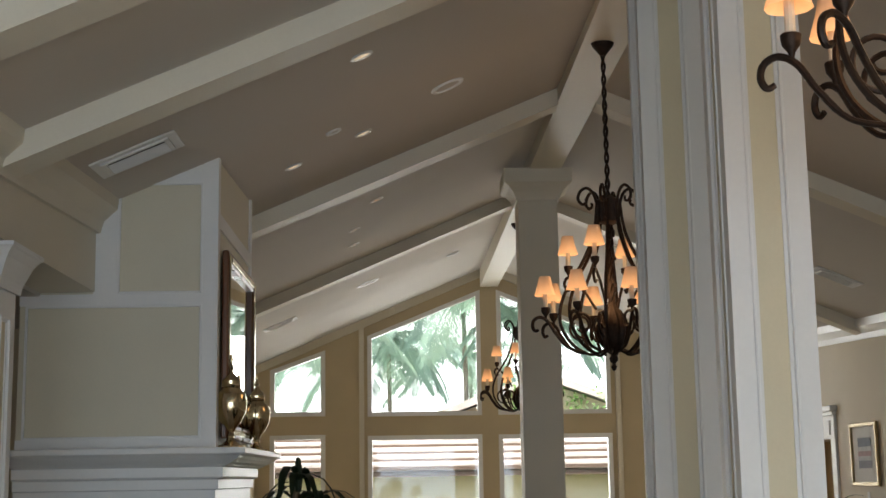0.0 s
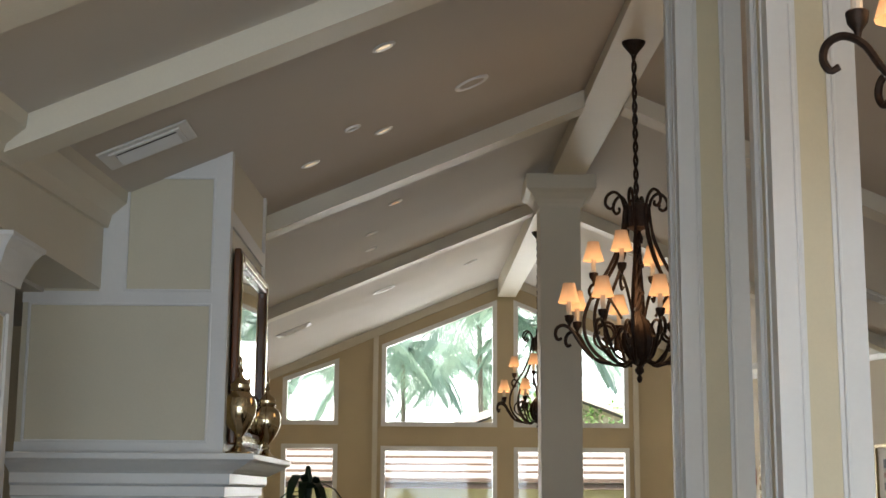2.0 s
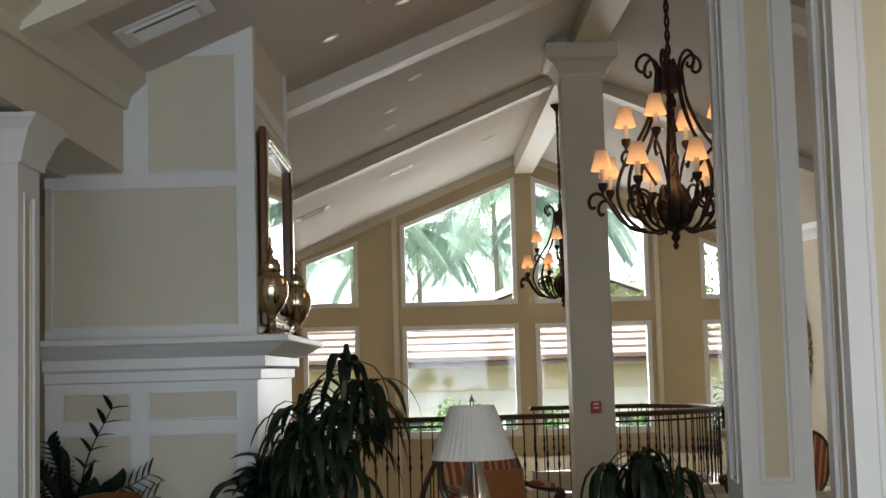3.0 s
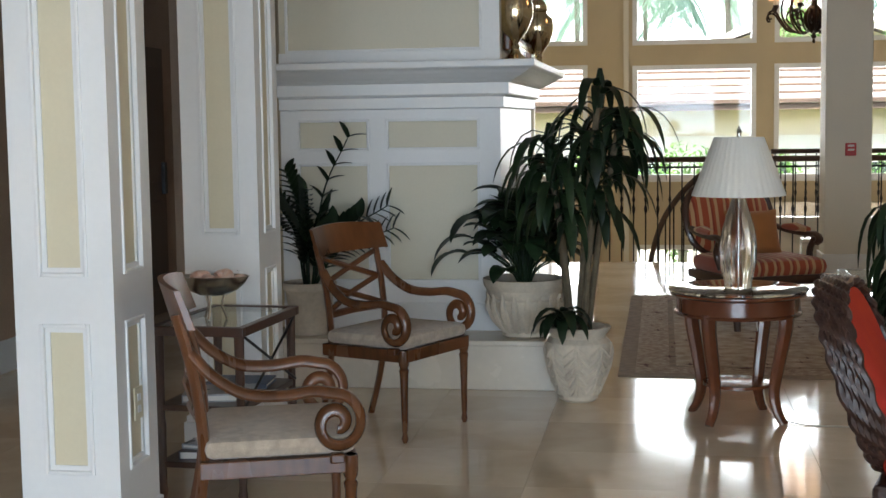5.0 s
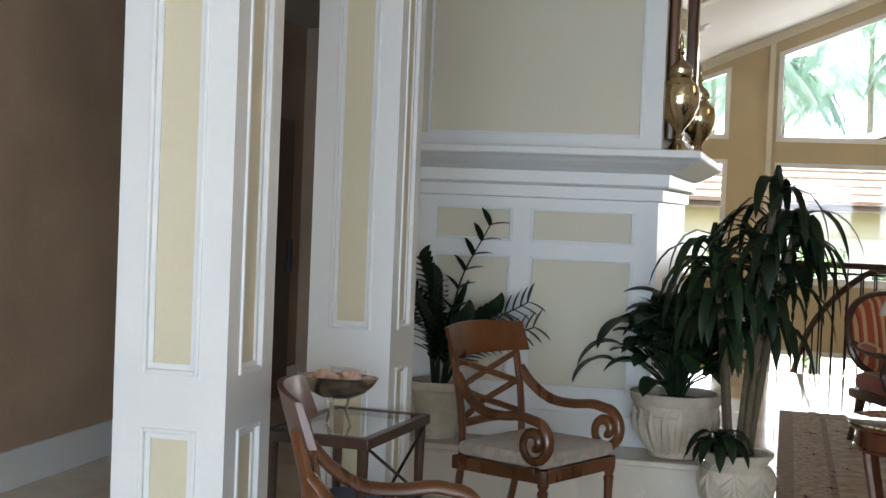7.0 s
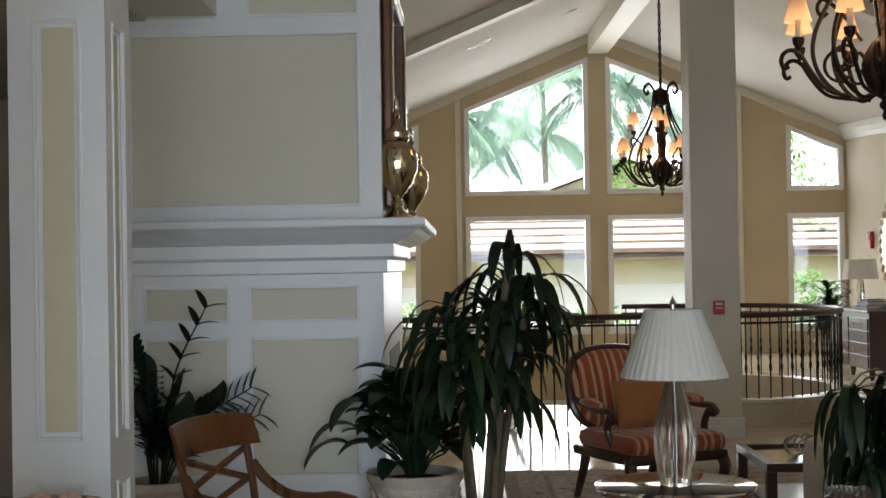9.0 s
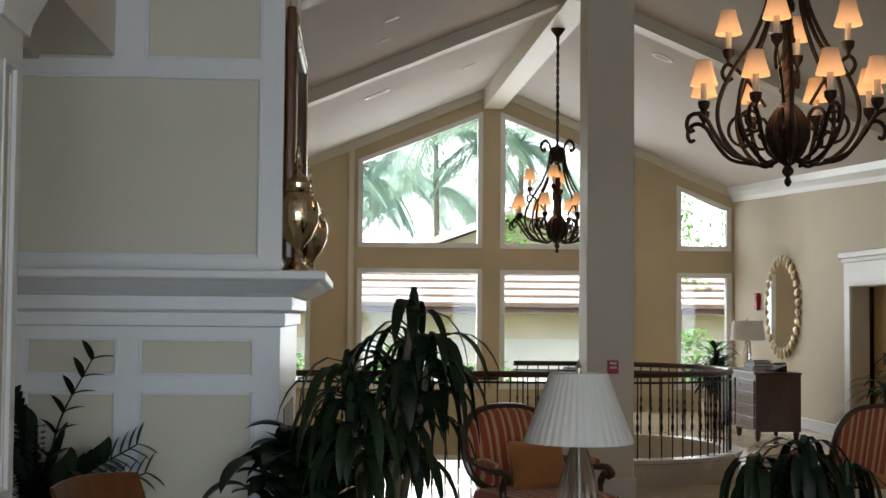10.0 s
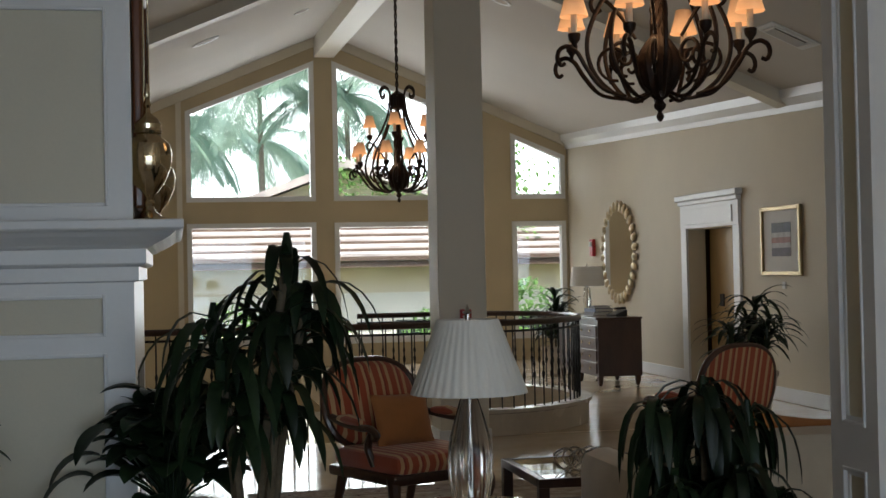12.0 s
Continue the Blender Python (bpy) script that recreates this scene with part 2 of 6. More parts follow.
STEM = material("cane_stem", (0.13, 0.10, 0.06), 0.85, vary=0.3, scale=15, grain=60, bump=0.5)
SOIL = material("potting_soil", (0.03, 0.02, 0.012), 0.95, vary=0.5, scale=20, grain=60, bump=0.8)
POT = material("cast_stone_pot", (0.60, 0.52, 0.41), 0.8, vary=0.25, scale=7, grain=50, bump=0.4)
GLASS = glass("clear_glass", (0.97, 0.97, 0.95))
PANE = glass("window_pane", (0.97, 0.98, 0.98), thin=True)
MIRROR = material("mirror_silvering", (0.9, 0.9, 0.9), 0.02, metal=1.0, vary=0.02, bump=0.0, gloss_vary=0.01)
CHINA_RED = material("alarm_red", (0.45, 0.02, 0.02), 0.4, vary=0.1)
BLACK = material("black_plastic", (0.015, 0.015, 0.016), 0.4, vary=0.3, bump=0.05)
PAPER = material("paper", (0.72, 0.70, 0.66), 0.8, vary=0.06, grain=150)
GOLD_FRAME = material("gold_frame", (0.38, 0.28, 0.14), 0.35, metal=0.7, vary=0.25, scale=8, grain=50, bump=0.1)
PLAQUE = material("plaque_brown", (0.022, 0.014, 0.010), 0.35, vary=0.3, scale=5, grain=50, bump=0.05)
STUCCO = material("outdoor_stucco", (0.74, 0.65, 0.48), 0.9, vary=0.1, scale=1.0, grain=60, bump=0.3)
STUCCO_WHITE = material("outdoor_white_stucco", (0.80, 0.77, 0.68), 0.9, vary=0.08, scale=1.0, grain=60, bump=0.3)
ROOF_TILE = material("pale_roof_tile", (0.46, 0.42, 0.39), 0.85, vary=0.35, scale=1.2, grain=30, bump=0.4, per_object=0.12)
FASCIA = material("brown_fascia", (0.10, 0.065, 0.045), 0.7, vary=0.2)
GRASS = material("grass_ground", (0.08, 0.095, 0.05), 0.95, vary=0.4, scale=1.5, grain=30, bump=0.8)
SKY_HAZE = glow("bright_haze", (0.93, 0.98, 1.0), 2.3, (0.1, 0.1, 0.1))
# palm green paled and blued: outdoor haze and glare put into the leaf colour
HAZED_PALM_LEAF = material("hazed_palm_leaf", (0.19, 0.27, 0.20), 0.5, vary=0.4, scale=3, grain=20, bump=0.1)
nt = HAZED_PALM_LEAF.node_tree
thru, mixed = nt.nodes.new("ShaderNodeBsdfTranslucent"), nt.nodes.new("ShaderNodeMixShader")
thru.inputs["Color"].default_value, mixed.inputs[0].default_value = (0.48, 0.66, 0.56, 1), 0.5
nt.links.new(nt.nodes["Principled BSDF"].outputs[0], mixed.inputs[1])
nt.links.new(thru.outputs[0], mixed.inputs[2])
nt.links.new(mixed.outputs[0], nt.nodes["Material Output"].inputs["Surface"])
BUSH_LEAF = material("bush_leaf", (0.12, 0.24, 0.06), 0.55, vary=0.5, scale=3, grain=20, bump=0.1)
nt = BUSH_LEAF.node_tree
thru, mixed = nt.nodes.new("ShaderNodeBsdfTranslucent"), nt.nodes.new("ShaderNodeMixShader")
thru.inputs["Color"].default_value, mixed.inputs[0].default_value = (0.26, 0.46, 0.14, 1), 0.5
nt.links.new(nt.nodes["Principled BSDF"].outputs[0], mixed.inputs[1])
nt.links.new(thru.outputs[0], mixed.inputs[2])
nt.links.new(mixed.outputs[0], nt.nodes["Material Output"].inputs["Surface"])
BARK = material("palm_bark", (0.27, 0.24, 0.19), 0.95, vary=0.3, scale=8, grain=30, bump=0.6)
RUG = material("woven_rug", (0.36, 0.28, 0.20), 0.95, vary=0.3, scale=14, grain=200, bump=0.5, second=(0.21, 0.155, 0.115))
RUG_FIELD = material("woven_rug_field", (0.58, 0.50, 0.38), 0.95, vary=0.3, scale=11, grain=200, bump=0.5, second=(0.30, 0.21, 0.14))
RUG_BAND = material("woven_rug_band", (0.55, 0.46, 0.34), 0.95, vary=0.3, scale=30, grain=220, bump=0.5, second=(0.24, 0.15, 0.11))

# ---------------------------------------------------------------- the shell
RIDGE, GABLE, RIGHT, LEFT = 3.58, 24.40, 7.86, -0.9


def ceiling_z(x, y):
    return 4.92 + 0.044 * (y - 7.33) - 0.42 * abs(x - RIDGE)


def ridge_bottom(y):
    return 4.78 + 0.029 * (y - 8)


def slope_slab(name, x0, x1, y0, y1):
    bm = bmesh.new()
    low = [bm.verts.new((x, y, ceiling_z(x, y))) for x, y in ((x0, y0), (x1, y0), (x1, y1), (x0, y1))]
    top = [bm.verts.new((v.co.x, v.co.y, v.co.z + 0.2)) for v in low]
    bm.faces.new(low)
    bm.faces.new(top[::-1])
    for i in range(4):
        bm.faces.new((low[i], low[(i + 1) % 4], top[(i + 1) % 4], top[i]))
    return thing(name, bm, CEILING, "greyish white painted vaulted ceiling slope", "ceiling", kind="structure")


slope_slab("ceiling_west", -1.2, RIDGE, -6.3, GABLE + 0.35)
slope_slab("ceiling_east", RIDGE, 8.2, -6.3, GABLE + 0.35)
bm = bmesh.new()
q = []
for y in (-6.0, GABLE):
    q.append([bm.verts.new((RIDGE + s * 0.17, y, z)) for s, z in ((-1, ridge_bottom(y)), (1, ridge_bottom(y)), (1, ceiling_z(RIDGE, y) + 0.1), (-1, ceiling_z(RIDGE, y) + 0.1))])
for i in range(4):
    bm.faces.new((q[0][i], q[0][(i + 1) % 4], q[1][(i + 1) % 4], q[1][i]))
bm.faces.new(q[0])
bm.faces.new(q[1][::-1])
thing("ridge_beam", bm, BEAM, "cream painted ridge beam under the vaulted ceiling", "beam", kind="structure")


def rafter(y, side, depth=0.155, width=0.26):
    x1 = RIDGE + side * 0.168
    x0 = 0.0 if side < 0 else 7.84
    if side < 0 and y > 9.5:
        x0 = LEFT
    bm = bmesh.new()
    ring = [(x0, y - width / 2, ceiling_z(x0, y) - depth), (x1, y - width / 2, ceiling_z(x1, y) - depth), (x1, y - width / 2, ceiling_z(x1, y) + 0.02), (x0, y - width / 2, ceiling_z(x0, y) + 0.02)]
    solid(bm, ring, (0, width, 0))
    thing("rafter_beam", bm, BEAM, "cream painted rafter beam across the ceiling slope", "beam", group="rafter beams", kind="structure")


for y in (-3.6, 0.4, 3.55, 5.25, 9.95, 15.6):
    for side in (-1, 1):
        rafter(y, side)

# floor slab with the stairwell left open
STAIR = (3.9, 15.5, 1.35, 1.55)
bm = boxes((-2.6, 8.1, -6.3, 13.9, -0.3, -0.006))
n, cx, cy, rx, ry = 24, *STAIR
ring = [(cx + rx * math.sin(math.pi * i / n), cy - ry * math.cos(math.pi * i / n)) for i in range(n + 1)]
poly = [(x, y, -0.3) for x, y in ring] + [(3.0, cy + ry, -0.3), (3.0, GABLE + 0.3, -0.3), (8.1, GABLE + 0.3, -0.3), (8.1, 13.9, -0.3)]
solid(bm, poly, (0, 0, 0.294))
thing("floor", bm, MARBLE, "polished cream marble floor", "floor", kind="structure")
thing("lower_floor", boxes((-1.2, 8.1, 13.5, GABLE + 0.3, -3.3, -3.2)), MARBLE, "marble floor of the storey below", "floor", kind="structure")

# gable wall, cut by its windows
WINDOWS = [  # x0, x1, sill, head at x0, head at x1
    (-0.62, 0.43, 0.40, 2.47, 2.47), (1.23, 3.40, 0.40, 2.44, 2.44), (3.71, 5.87, 0.40, 2.43, 2.43), (6.83, 7.81, 0.40, 2.41, 2.41),
    (-0.62, 0.43, 2.82, 3.70, 4.07), (1.23, 3.40, 2.80, 4.33, 5.20), (3.71, 5.87, 2.80, 5.20, 4.33), (6.83, 7.81, 2.80, 3.96, 3.56)]
bm = bmesh.new()
Y0, Y1 = GABLE, GABLE + 0.3


def wall_piece(bm, x0, x1, a0, a1, b0, b1):
    """A piece of gable wall from the line a0 to a1 up to the line b0 to b1."""
    solid(bm, [(x0, Y0, a0), (x1, Y0, a1), (x1, Y0, b1), (x0, Y0, b0)], (0, Y1 - Y0, 0))


xs = [-1.2, -0.62, 0.43, 1.23, 3.40, 3.71, 5.87, 6.83, 7.81, 8.2]
for i, (x0, x1) in enumerate(zip(xs, xs[1:])):
    c0, c1 = ceiling_z(x0, Y0) + 0.05, ceiling_z(x1, Y0) + 0.05
    if i % 2 == 0:
        wall_piece(bm, x0, x1, -3.3, -3.3, c0, c1)
    else:
        lo, hi = WINDOWS[i // 2], WINDOWS[i // 2 + 4]
        if i in (3, 5):
            wall_piece(bm, x0, x1, -3.3, -3.3, -2.9, -2.9)
            wall_piece(bm, x0, x1, -0.78, -0.78, lo[2], lo[2])
        else:
            wall_piece(bm, x0, x1, -3.3, -3.3, lo[2], lo[2])
        wall_piece(bm, x0, x1, lo[3], lo[4], hi[2], hi[2])
        wall_piece(bm, x0, x1, hi[3], hi[4], c0, c1)
WINDOWS += [(1.23, 3.40, -2.9, -0.78, -0.78), (3.71, 5.87, -2.9, -0.78, -0.78)]
thing("wall_north", bm, TAN, "warm tan painted gable wall with tall windows", "wall", kind="structure")

for k, (x0, x1, s, h0, h1) in enumerate(WINDOWS):
    win = empty("window_%d" % (k + 1), (x0, Y0, s), label="white framed fixed window in the tan gable wall", category="window", kind="structure")
    w, g = x1 - x0, 0.085
    a, b = h0 - s, h1 - s
    sl = (b - a) / w
    y0, y1 = -0.03, 0.12
    rows = [[(0, y0, 0), (w, y0, 0), (w, y0, g), (0, y0, g)],
            [(0, y0, g), (g, y0, g), (g, y0, a + sl * g - g), (0, y0, a - g)],
            [(w - g, y0, g), (w, y0, g), (w, y0, b - g), (w - g, y0, b - sl * g - g)],
            [(0, y0, a - g), (w, y0, b - g), (w, y0, b), (0, y0, a)]]
    for r in rows:
        part("window_frame", solid(bmesh.new(), r, (0, y1 - y0, 0)), WHITE, win)
    pane = part("pane", solid(bmesh.new(), [(g, 0.07, g), (w - g, 0.07, g), (w - g, 0.07, b - sl * g - g), (g, 0.07, a + sl * g - g)], (0, 0.008, 0)), PANE, win, "clear window glass")
    pane.visible_shadow = False
    if k < 4:
        part("window_sill", boxes((-0.03, w + 0.03, -0.07, 0.1, -0.04, 0.0)), WHITE, win)

# sloping trim along the top of the gable wall
for side in (-1, 1):
    x0, x1 = RIDGE + side * 0.17, (LEFT if side < 0 else RIGHT)
    ring = [(x0, Y0 - 0.06, ceiling_z(x0, Y0) - 0.16), (x1, Y0 - 0.06, ceiling_z(x1, Y0) - 0.16), (x1, Y0 - 0.06, ceiling_z(x1, Y0) + 0.01), (x0, Y0 - 0.06, ceiling_z(x0, Y0) + 0.01)]
    thing("trim_gable", solid(bmesh.new(), ring, (0, 0.06, 0)), BEAM, "cream crown board under the ceiling slope", "trim", kind="structure")
for x in (1.12, 6.0):
    z = ceiling_z(x, Y0) - 0.16
    thing("trim_pilaster", boxes((x - 0.045, x + 0.045, Y0 - 0.10, Y0, -3.2, z)), BEAM, "slender cream pilaster on the gable wall", "trim", kind="structure")

# right wall with the lift doorway
bm = boxes((RIGHT, 8.1, -6.3, 17.12, -0.3, 4.2), (RIGHT, 8.1, 18.68, GABLE, -3.3, 4.2), (RIGHT, 8.1, 17.12, 18.68, 2.06, 4.2), (RIGHT, 8.1, 17.12, 18.68, -0.3, 0.0))
thing("wall_east", bm, BEIGE, "beige painted side wall with a lift doorway", "wall", kind="structure")
thing("lift_recess_wall", boxes((8.62, 8.7, 16.9, 19.2, -0.1, 2.4), (8.1, 8.62, 16.9, 17.0, -0.1, 2.4), (8.1, 8.62, 19.1, 19.2, -0.1, 2.4), (8.1, 8.62, 16.9, 19.2, 2.3, 2.4), (8.1, 8.62, 16.9, 19.2, -0.1, 0.0)), DOOR_WOOD, "dark wood lined lift recess", "wall", kind="structure")
for side in ("crown_moulding",):
    ring = [(RIGHT, 0, -0.2), (RIGHT - 0.03, 0, -0.2), (RIGHT - 0.05, 0, -0.13), (RIGHT - 0.13, 0, -0.05), (RIGHT - 0.14, 0, 0.05), (RIGHT, 0, 0.05)]
    bm = bmesh.new()
    rings = [[bm.verts.new((x, y, ceiling_z(RIGHT, y) + z)) for x, _, z in ring] for y in (-6.0, GABLE)]
    for i in range(6):
        bm.faces.new((rings[0][i], rings[0][(i + 1) % 6], rings[1][(i + 1) % 6], rings[1][i]))
    thing("trim_crown_east", bm, WHITE, "white crown moulding along the side wall", "trim", kind="structure")
thing("baseboard_east", boxes((RIGHT - 0.02, RIGHT, -6, 16.9, 0, 0.16), (RIGHT - 0.02, RIGHT, 18.9, GABLE, 0, 0.16), bevel=0.004), WHITE, "white baseboard along the side wall", "baseboard", kind="structure")

# left side: header over the columns, corridor behind it, wall past the chimney
bm = boxes((-0.33, 0.03, -6.0, 7.33, 2.865, 4.6))
thing("wall_header", bm, BEAM, "cream plaster header carried by the columns", "wall", kind="structure")
bm = bmesh.new()
ring = [(0.03, -0.2), (0.06, -0.2), (0.08, -0.12), (0.17, -0.04), (0.18, 0.06), (0.03, 0.06)]
rings = [[bm.verts.new((x, y, ceiling_z(0.1, y) + z)) for x, z in ring] for y in (-6.0, 7.33)]
for i in range(6):
    bm.faces.new((rings[0][i], rings[0][(i + 1) % 6], rings[1][(i + 1) % 6], rings[1][i]))
thing("trim_crown_west", bm, BEAM, "cream crown moulding on the header", "trim", kind="structure")
thing("ceiling_corridor", boxes((-2.6, -0.33, -6.0, 10.6, 2.84, 2.95)), CEILING, "flat painted corridor ceiling", "ceiling", kind="structure")
thing("wall_corridor", boxes((-2.6, -2.22, -6.0, 10.6, -0.3, 2.84)), TAUPE, "taupe suede painted corridor wall", "wall", kind="structure")
thing("wall_corridor_end", boxes((-2.22, -0.45, 10.3, 10.6, -0.3, 2.84)), TAUPE, "taupe corridor end wall", "wall", kind="structure")
thing("baseboard_corridor", boxes((-2.22, -2.2, -6.0, 10.3, 0, 0.2), bevel=0.004), WHITE, "tall white corridor baseboard", "baseboard", kind="structure")
bm = boxes((-1.2, LEFT, 9.3, GABLE, -3.3, 4.6), (-1.2, -0.45, 9.2, 9.3, -0.3, 4.6))
thing("wall_west", bm, TAN, "tan side wall past the fireplace", "wall", kind="structure")
bm = boxes((-2.6, -1.0, -6.3, -6.0, -0.3, 5.2), (6.4, 8.1, -6.3, -6.0, -0.3, 5.2), (-1.0, 6.4, -6.3, -6.0, 2.9, 5.2), (-1.0, 6.4, -6.3, -6.0, -0.3, 0.0))
thing("wall_south", bm, BEIGE, "beige entrance wall with a wide glazed opening", "wall", kind="structure")
bm = boxes((-1.2, 5.4, 13.9, 14.0, -3.3, -0.3), (5.3, 8.1, 14.0, GABLE, -3.3, -3.2))
thing("wall_stairwell", bm, BEIGE, "beige wall under the upper floor edge", "wall", kind="structure")


# ---------------------------------------------------------------- panelled columns
def panelled_column(x, y, w, head, top, label):
    """A square column: shaft, white face frames round recessed cream panels, base and capital."""
    col = empty("column", (x, y, 0), label=label, category="column", group="panelled columns", kind="structure")
    h = w / 2
    r = h - 0.016
    part("shaft", boxes((-r, r, -r, r, 0, top)), CREAM, col, "cream recessed panels")
    st = 0.085
    rails = ((0.0, 0.345), (0.85, 1.004), (head - 0.13, head))
    for k in range(4):
        bm = bmesh.new()
        e = h if k % 2 == 0 else r
        box(bm, -e, -h + st, -h, -r, 0.0, head)
        box(bm, h - st, e, -h, -r, 0.0, head)
        for z0, z1 in rails:
            box(bm, -h + st, h - st, -h, -r, z0, z1)
        for z0, z1 in ((0.345, 0.85), (1.004, head - 0.13)):
            for a, b, c, d in ((-h + st, -h + st + 0.014, z0, z1), (h - st - 0.014, h - st, z0, z1), (-h + st + 0.014, h - st - 0.014, z0, z0 + 0.014), (-h + st + 0.014, h - st - 0.014, z1 - 0.014, z1)):
                box(bm, a, b, -h - 0.007, -r, c, d, bevel=0.004)
            i, t = 0.014, 0.016
            xa, xb, za, zb = -h + st + i, h - st - i, z0 + i, z1 - i
            for a, b, c, d in ((xa, xa + t, za, zb), (xb - t, xb, za, zb), (xa + t, xb - t, za, za + t), (xa + t, xb - t, zb - t, zb)):
                box(bm, a, b, -h + 0.009, -r, c, d)
        bmesh.ops.rotate(bm, verts=bm.verts[:], cent=(0, 0, 0), matrix=Matrix.Rotation(k * math.pi / 2, 3, "Z"))
        part("face_frame", bm, WHITE, col, "white stiles, rails and beading")
    bm = bmesh.new()
    box(bm, -h - 0.02, h + 0.02, -h - 0.02, h + 0.02, 0.0, 0.16)
    box(bm, -h - 0.012, h + 0.012, -h - 0.012, h + 0.012, 0.16, 0.19, bevel=0.006)
    part("base_block", bm, WHITE, col)
    bm = bmesh.new()
    prof = [(h + 0.004, head), (h + 0.02, head), (h + 0.025, head + 0.03), (h + 0.03, head + 0.05), (h + 0.07, head + 0.15), (h + 0.1, head + 0.19), (h + 0.115, head + 0.2), (h + 0.115, top)]
    rr = [[bm.verts.new((sx * a, sy * a, z)) for sx, sy in ((-1, -1), (1, -1), (1, 1), (-1, 1))] for a, z in prof]
    for a, b in zip(rr, rr[1:]):
        for i in range(4):
            bm.faces.new((a[i], a[(i + 1) % 4], b[(i + 1) % 4], b[i]))
    bm.faces.new(rr[0][::-1])
    bm.faces.new(rr[-1])
    part("capital", bm, WHITE, col, "flared white capital")
    return col


W = 0.345
panelled_column(-0.175, 3.705 + W / 2, W, 2.62, 2.84, "white square column with cream recessed panels beside the seating")
panelled_column(-0.175, 5.33 + W / 2, W, 2.62, 2.84, "white square column with cream recessed panels beside the seating")
panelled_column(3.56, 5.53 + W / 2, W, 4.45, 4.72, "tall white square column with cream panels under the ridge beam")
panelled_column(3.62, 3.90 + W / 2, W, 4.42, 4.66, "tall white square column with cream panels under the ridge beam")

# plain tan column at the stair rail
col = empty("column_stair", (3.50, 12.94 + 0.215, 0), label="plain cream painted square column with a flared capital at the stair rail", category="column", kind="structure")
h = 0.215
part("shaft", boxes((-h, h, -h, h, 0, 4.75), bevel=0.006), BEAM, col)
bm = bmesh.new()
prof = [(h + 0.003, 4.60), (h + 0.022, 4.60), (h + 0.028, 4.635), (h + 0.05, 4.68), (h + 0.10, 4.74), (h + 0.14, 4.765), (h + 0.155, 4.78), (h + 0.155, 4.93)]
rr = [[bm.verts.new((sx * a, sy * a, z)) for sx, sy in ((-1, -1), (1, -1), (1, 1), (-1, 1))] for a, z in prof]
for a, b in zip(rr, rr[1:]):
    for i in range(4):
        bm.faces.new((a[i], a[(i + 1) % 4], b[(i + 1) % 4], b[i]))
bm.faces.new(rr[0][::-1])
bm.faces.new(rr[-1])
part("capital", bm, BEAM, col, "cream flared capital")
part("base_block", boxes((-h - 0.02, h + 0.02, -h - 0.02, h + 0.02, 0, 0.18), bevel=0.004), WHITE, col)

# ---------------------------------------------------------------- fireplace
CH = 7.33
fp = empty("fireplace", (0, CH, 0), label="white panelled chimney breast with cream panels and a deep mantel", category="fireplace", kind="structure")
X0, X1, D = -0.46, 0.84, 1.87
part("breast", boxes((X0, X1 - 0.016, 0.016, D - 0.016, 0.3, 4.2)), CHIMNEY_CREAM, fp, "pale cream recessed panels")


def front_frame(name, rects, flat=0.0):
    for a, b, c, d in rects:
        part("framing_board", boxes((a, b, flat, 0.016, c, d)), WHITE, fp, "white flat framing board")


def beading(rects):
    for a, b, c, d in rects:
        bm = bmesh.new()
        t = 0.016
        for q in ((a, a + t, c, d), (b - t, b, c, d), (a + t, b - t, c, c + t), (a + t, b - t, d - t, d)):
            box(bm, q[0], q[1], -0.006, 0.016, q[2], q[3], bevel=0.004)
        part("panel_beading", bm, WHITE, fp)


front_frame("upper_framing", [(0.739, X1, 1.80, 3.79), (0.02, 0.739, 2.775, 2.85), (0.02, 0.175, 2.85, 3.6), (0.175, 0.739, 3.60, 3.72), (X0, 0.739, 1.80, 1.90), (X0, 0.02, 2.775, 2.85)])
front_frame("lower_framing", [(0.720, X1, 0.3, 1.57), (0.072, 0.170, 0.3, 1.57), (0.170, 0.720, 0.3, 0.56), (0.170, 0.720, 1.256, 1.330), (0.170, 0.720, 1.512, 1.57), (X0, 0.072, 0.3, 0.56), (X0, 0.072, 1.256, 1.330), (X0, 0.072, 1.512, 1.57), (X0, -0.36, 0.56, 1.256), (X0, -0.36, 1.330, 1.512)])
beading([(-0.42, 0.739, 1.90, 2.775), (0.175, 0.739, 2.85, 3.60), (0.170, 0.720, 1.330, 1.512), (0.170, 0.720, 0.56, 1.256), (-0.36, 0.072, 1.330, 1.512), (-0.36, 0.072, 0.56, 1.256)])
# side face towards the lounge, with the firebox
for q in ((X1 - 0.016, X1, 0.016, 0.10, 0.3, 3.9), (X1 - 0.016, X1, D - 0.10, D, 0.3, 3.9), (X1 - 0.016, X1, 0.1, D - 0.1, 1.5, 1.6), (X1 - 0.016, X1, 0.1, D - 0.1, 3.3, 3.4), (X1 - 0.016, X1, 0.10, 0.42, 0.3, 1.5), (X1 - 0.016, X1, D - 0.42, D - 0.1, 0.3, 1.5), (X1 - 0.016, X1, 0.42, D - 0.42, 1.15, 1.5)):
    part("framing_board", boxes(q), WHITE, fp)
# firebox is a thin black slab, its inner shade put into the colour
part("firebox", boxes((X1 - 0.006, X1 + 0.004, 0.42, D - 0.42, 0.3, 1.15)), BLACK, fp, "black sheet for the shaded firebox opening")
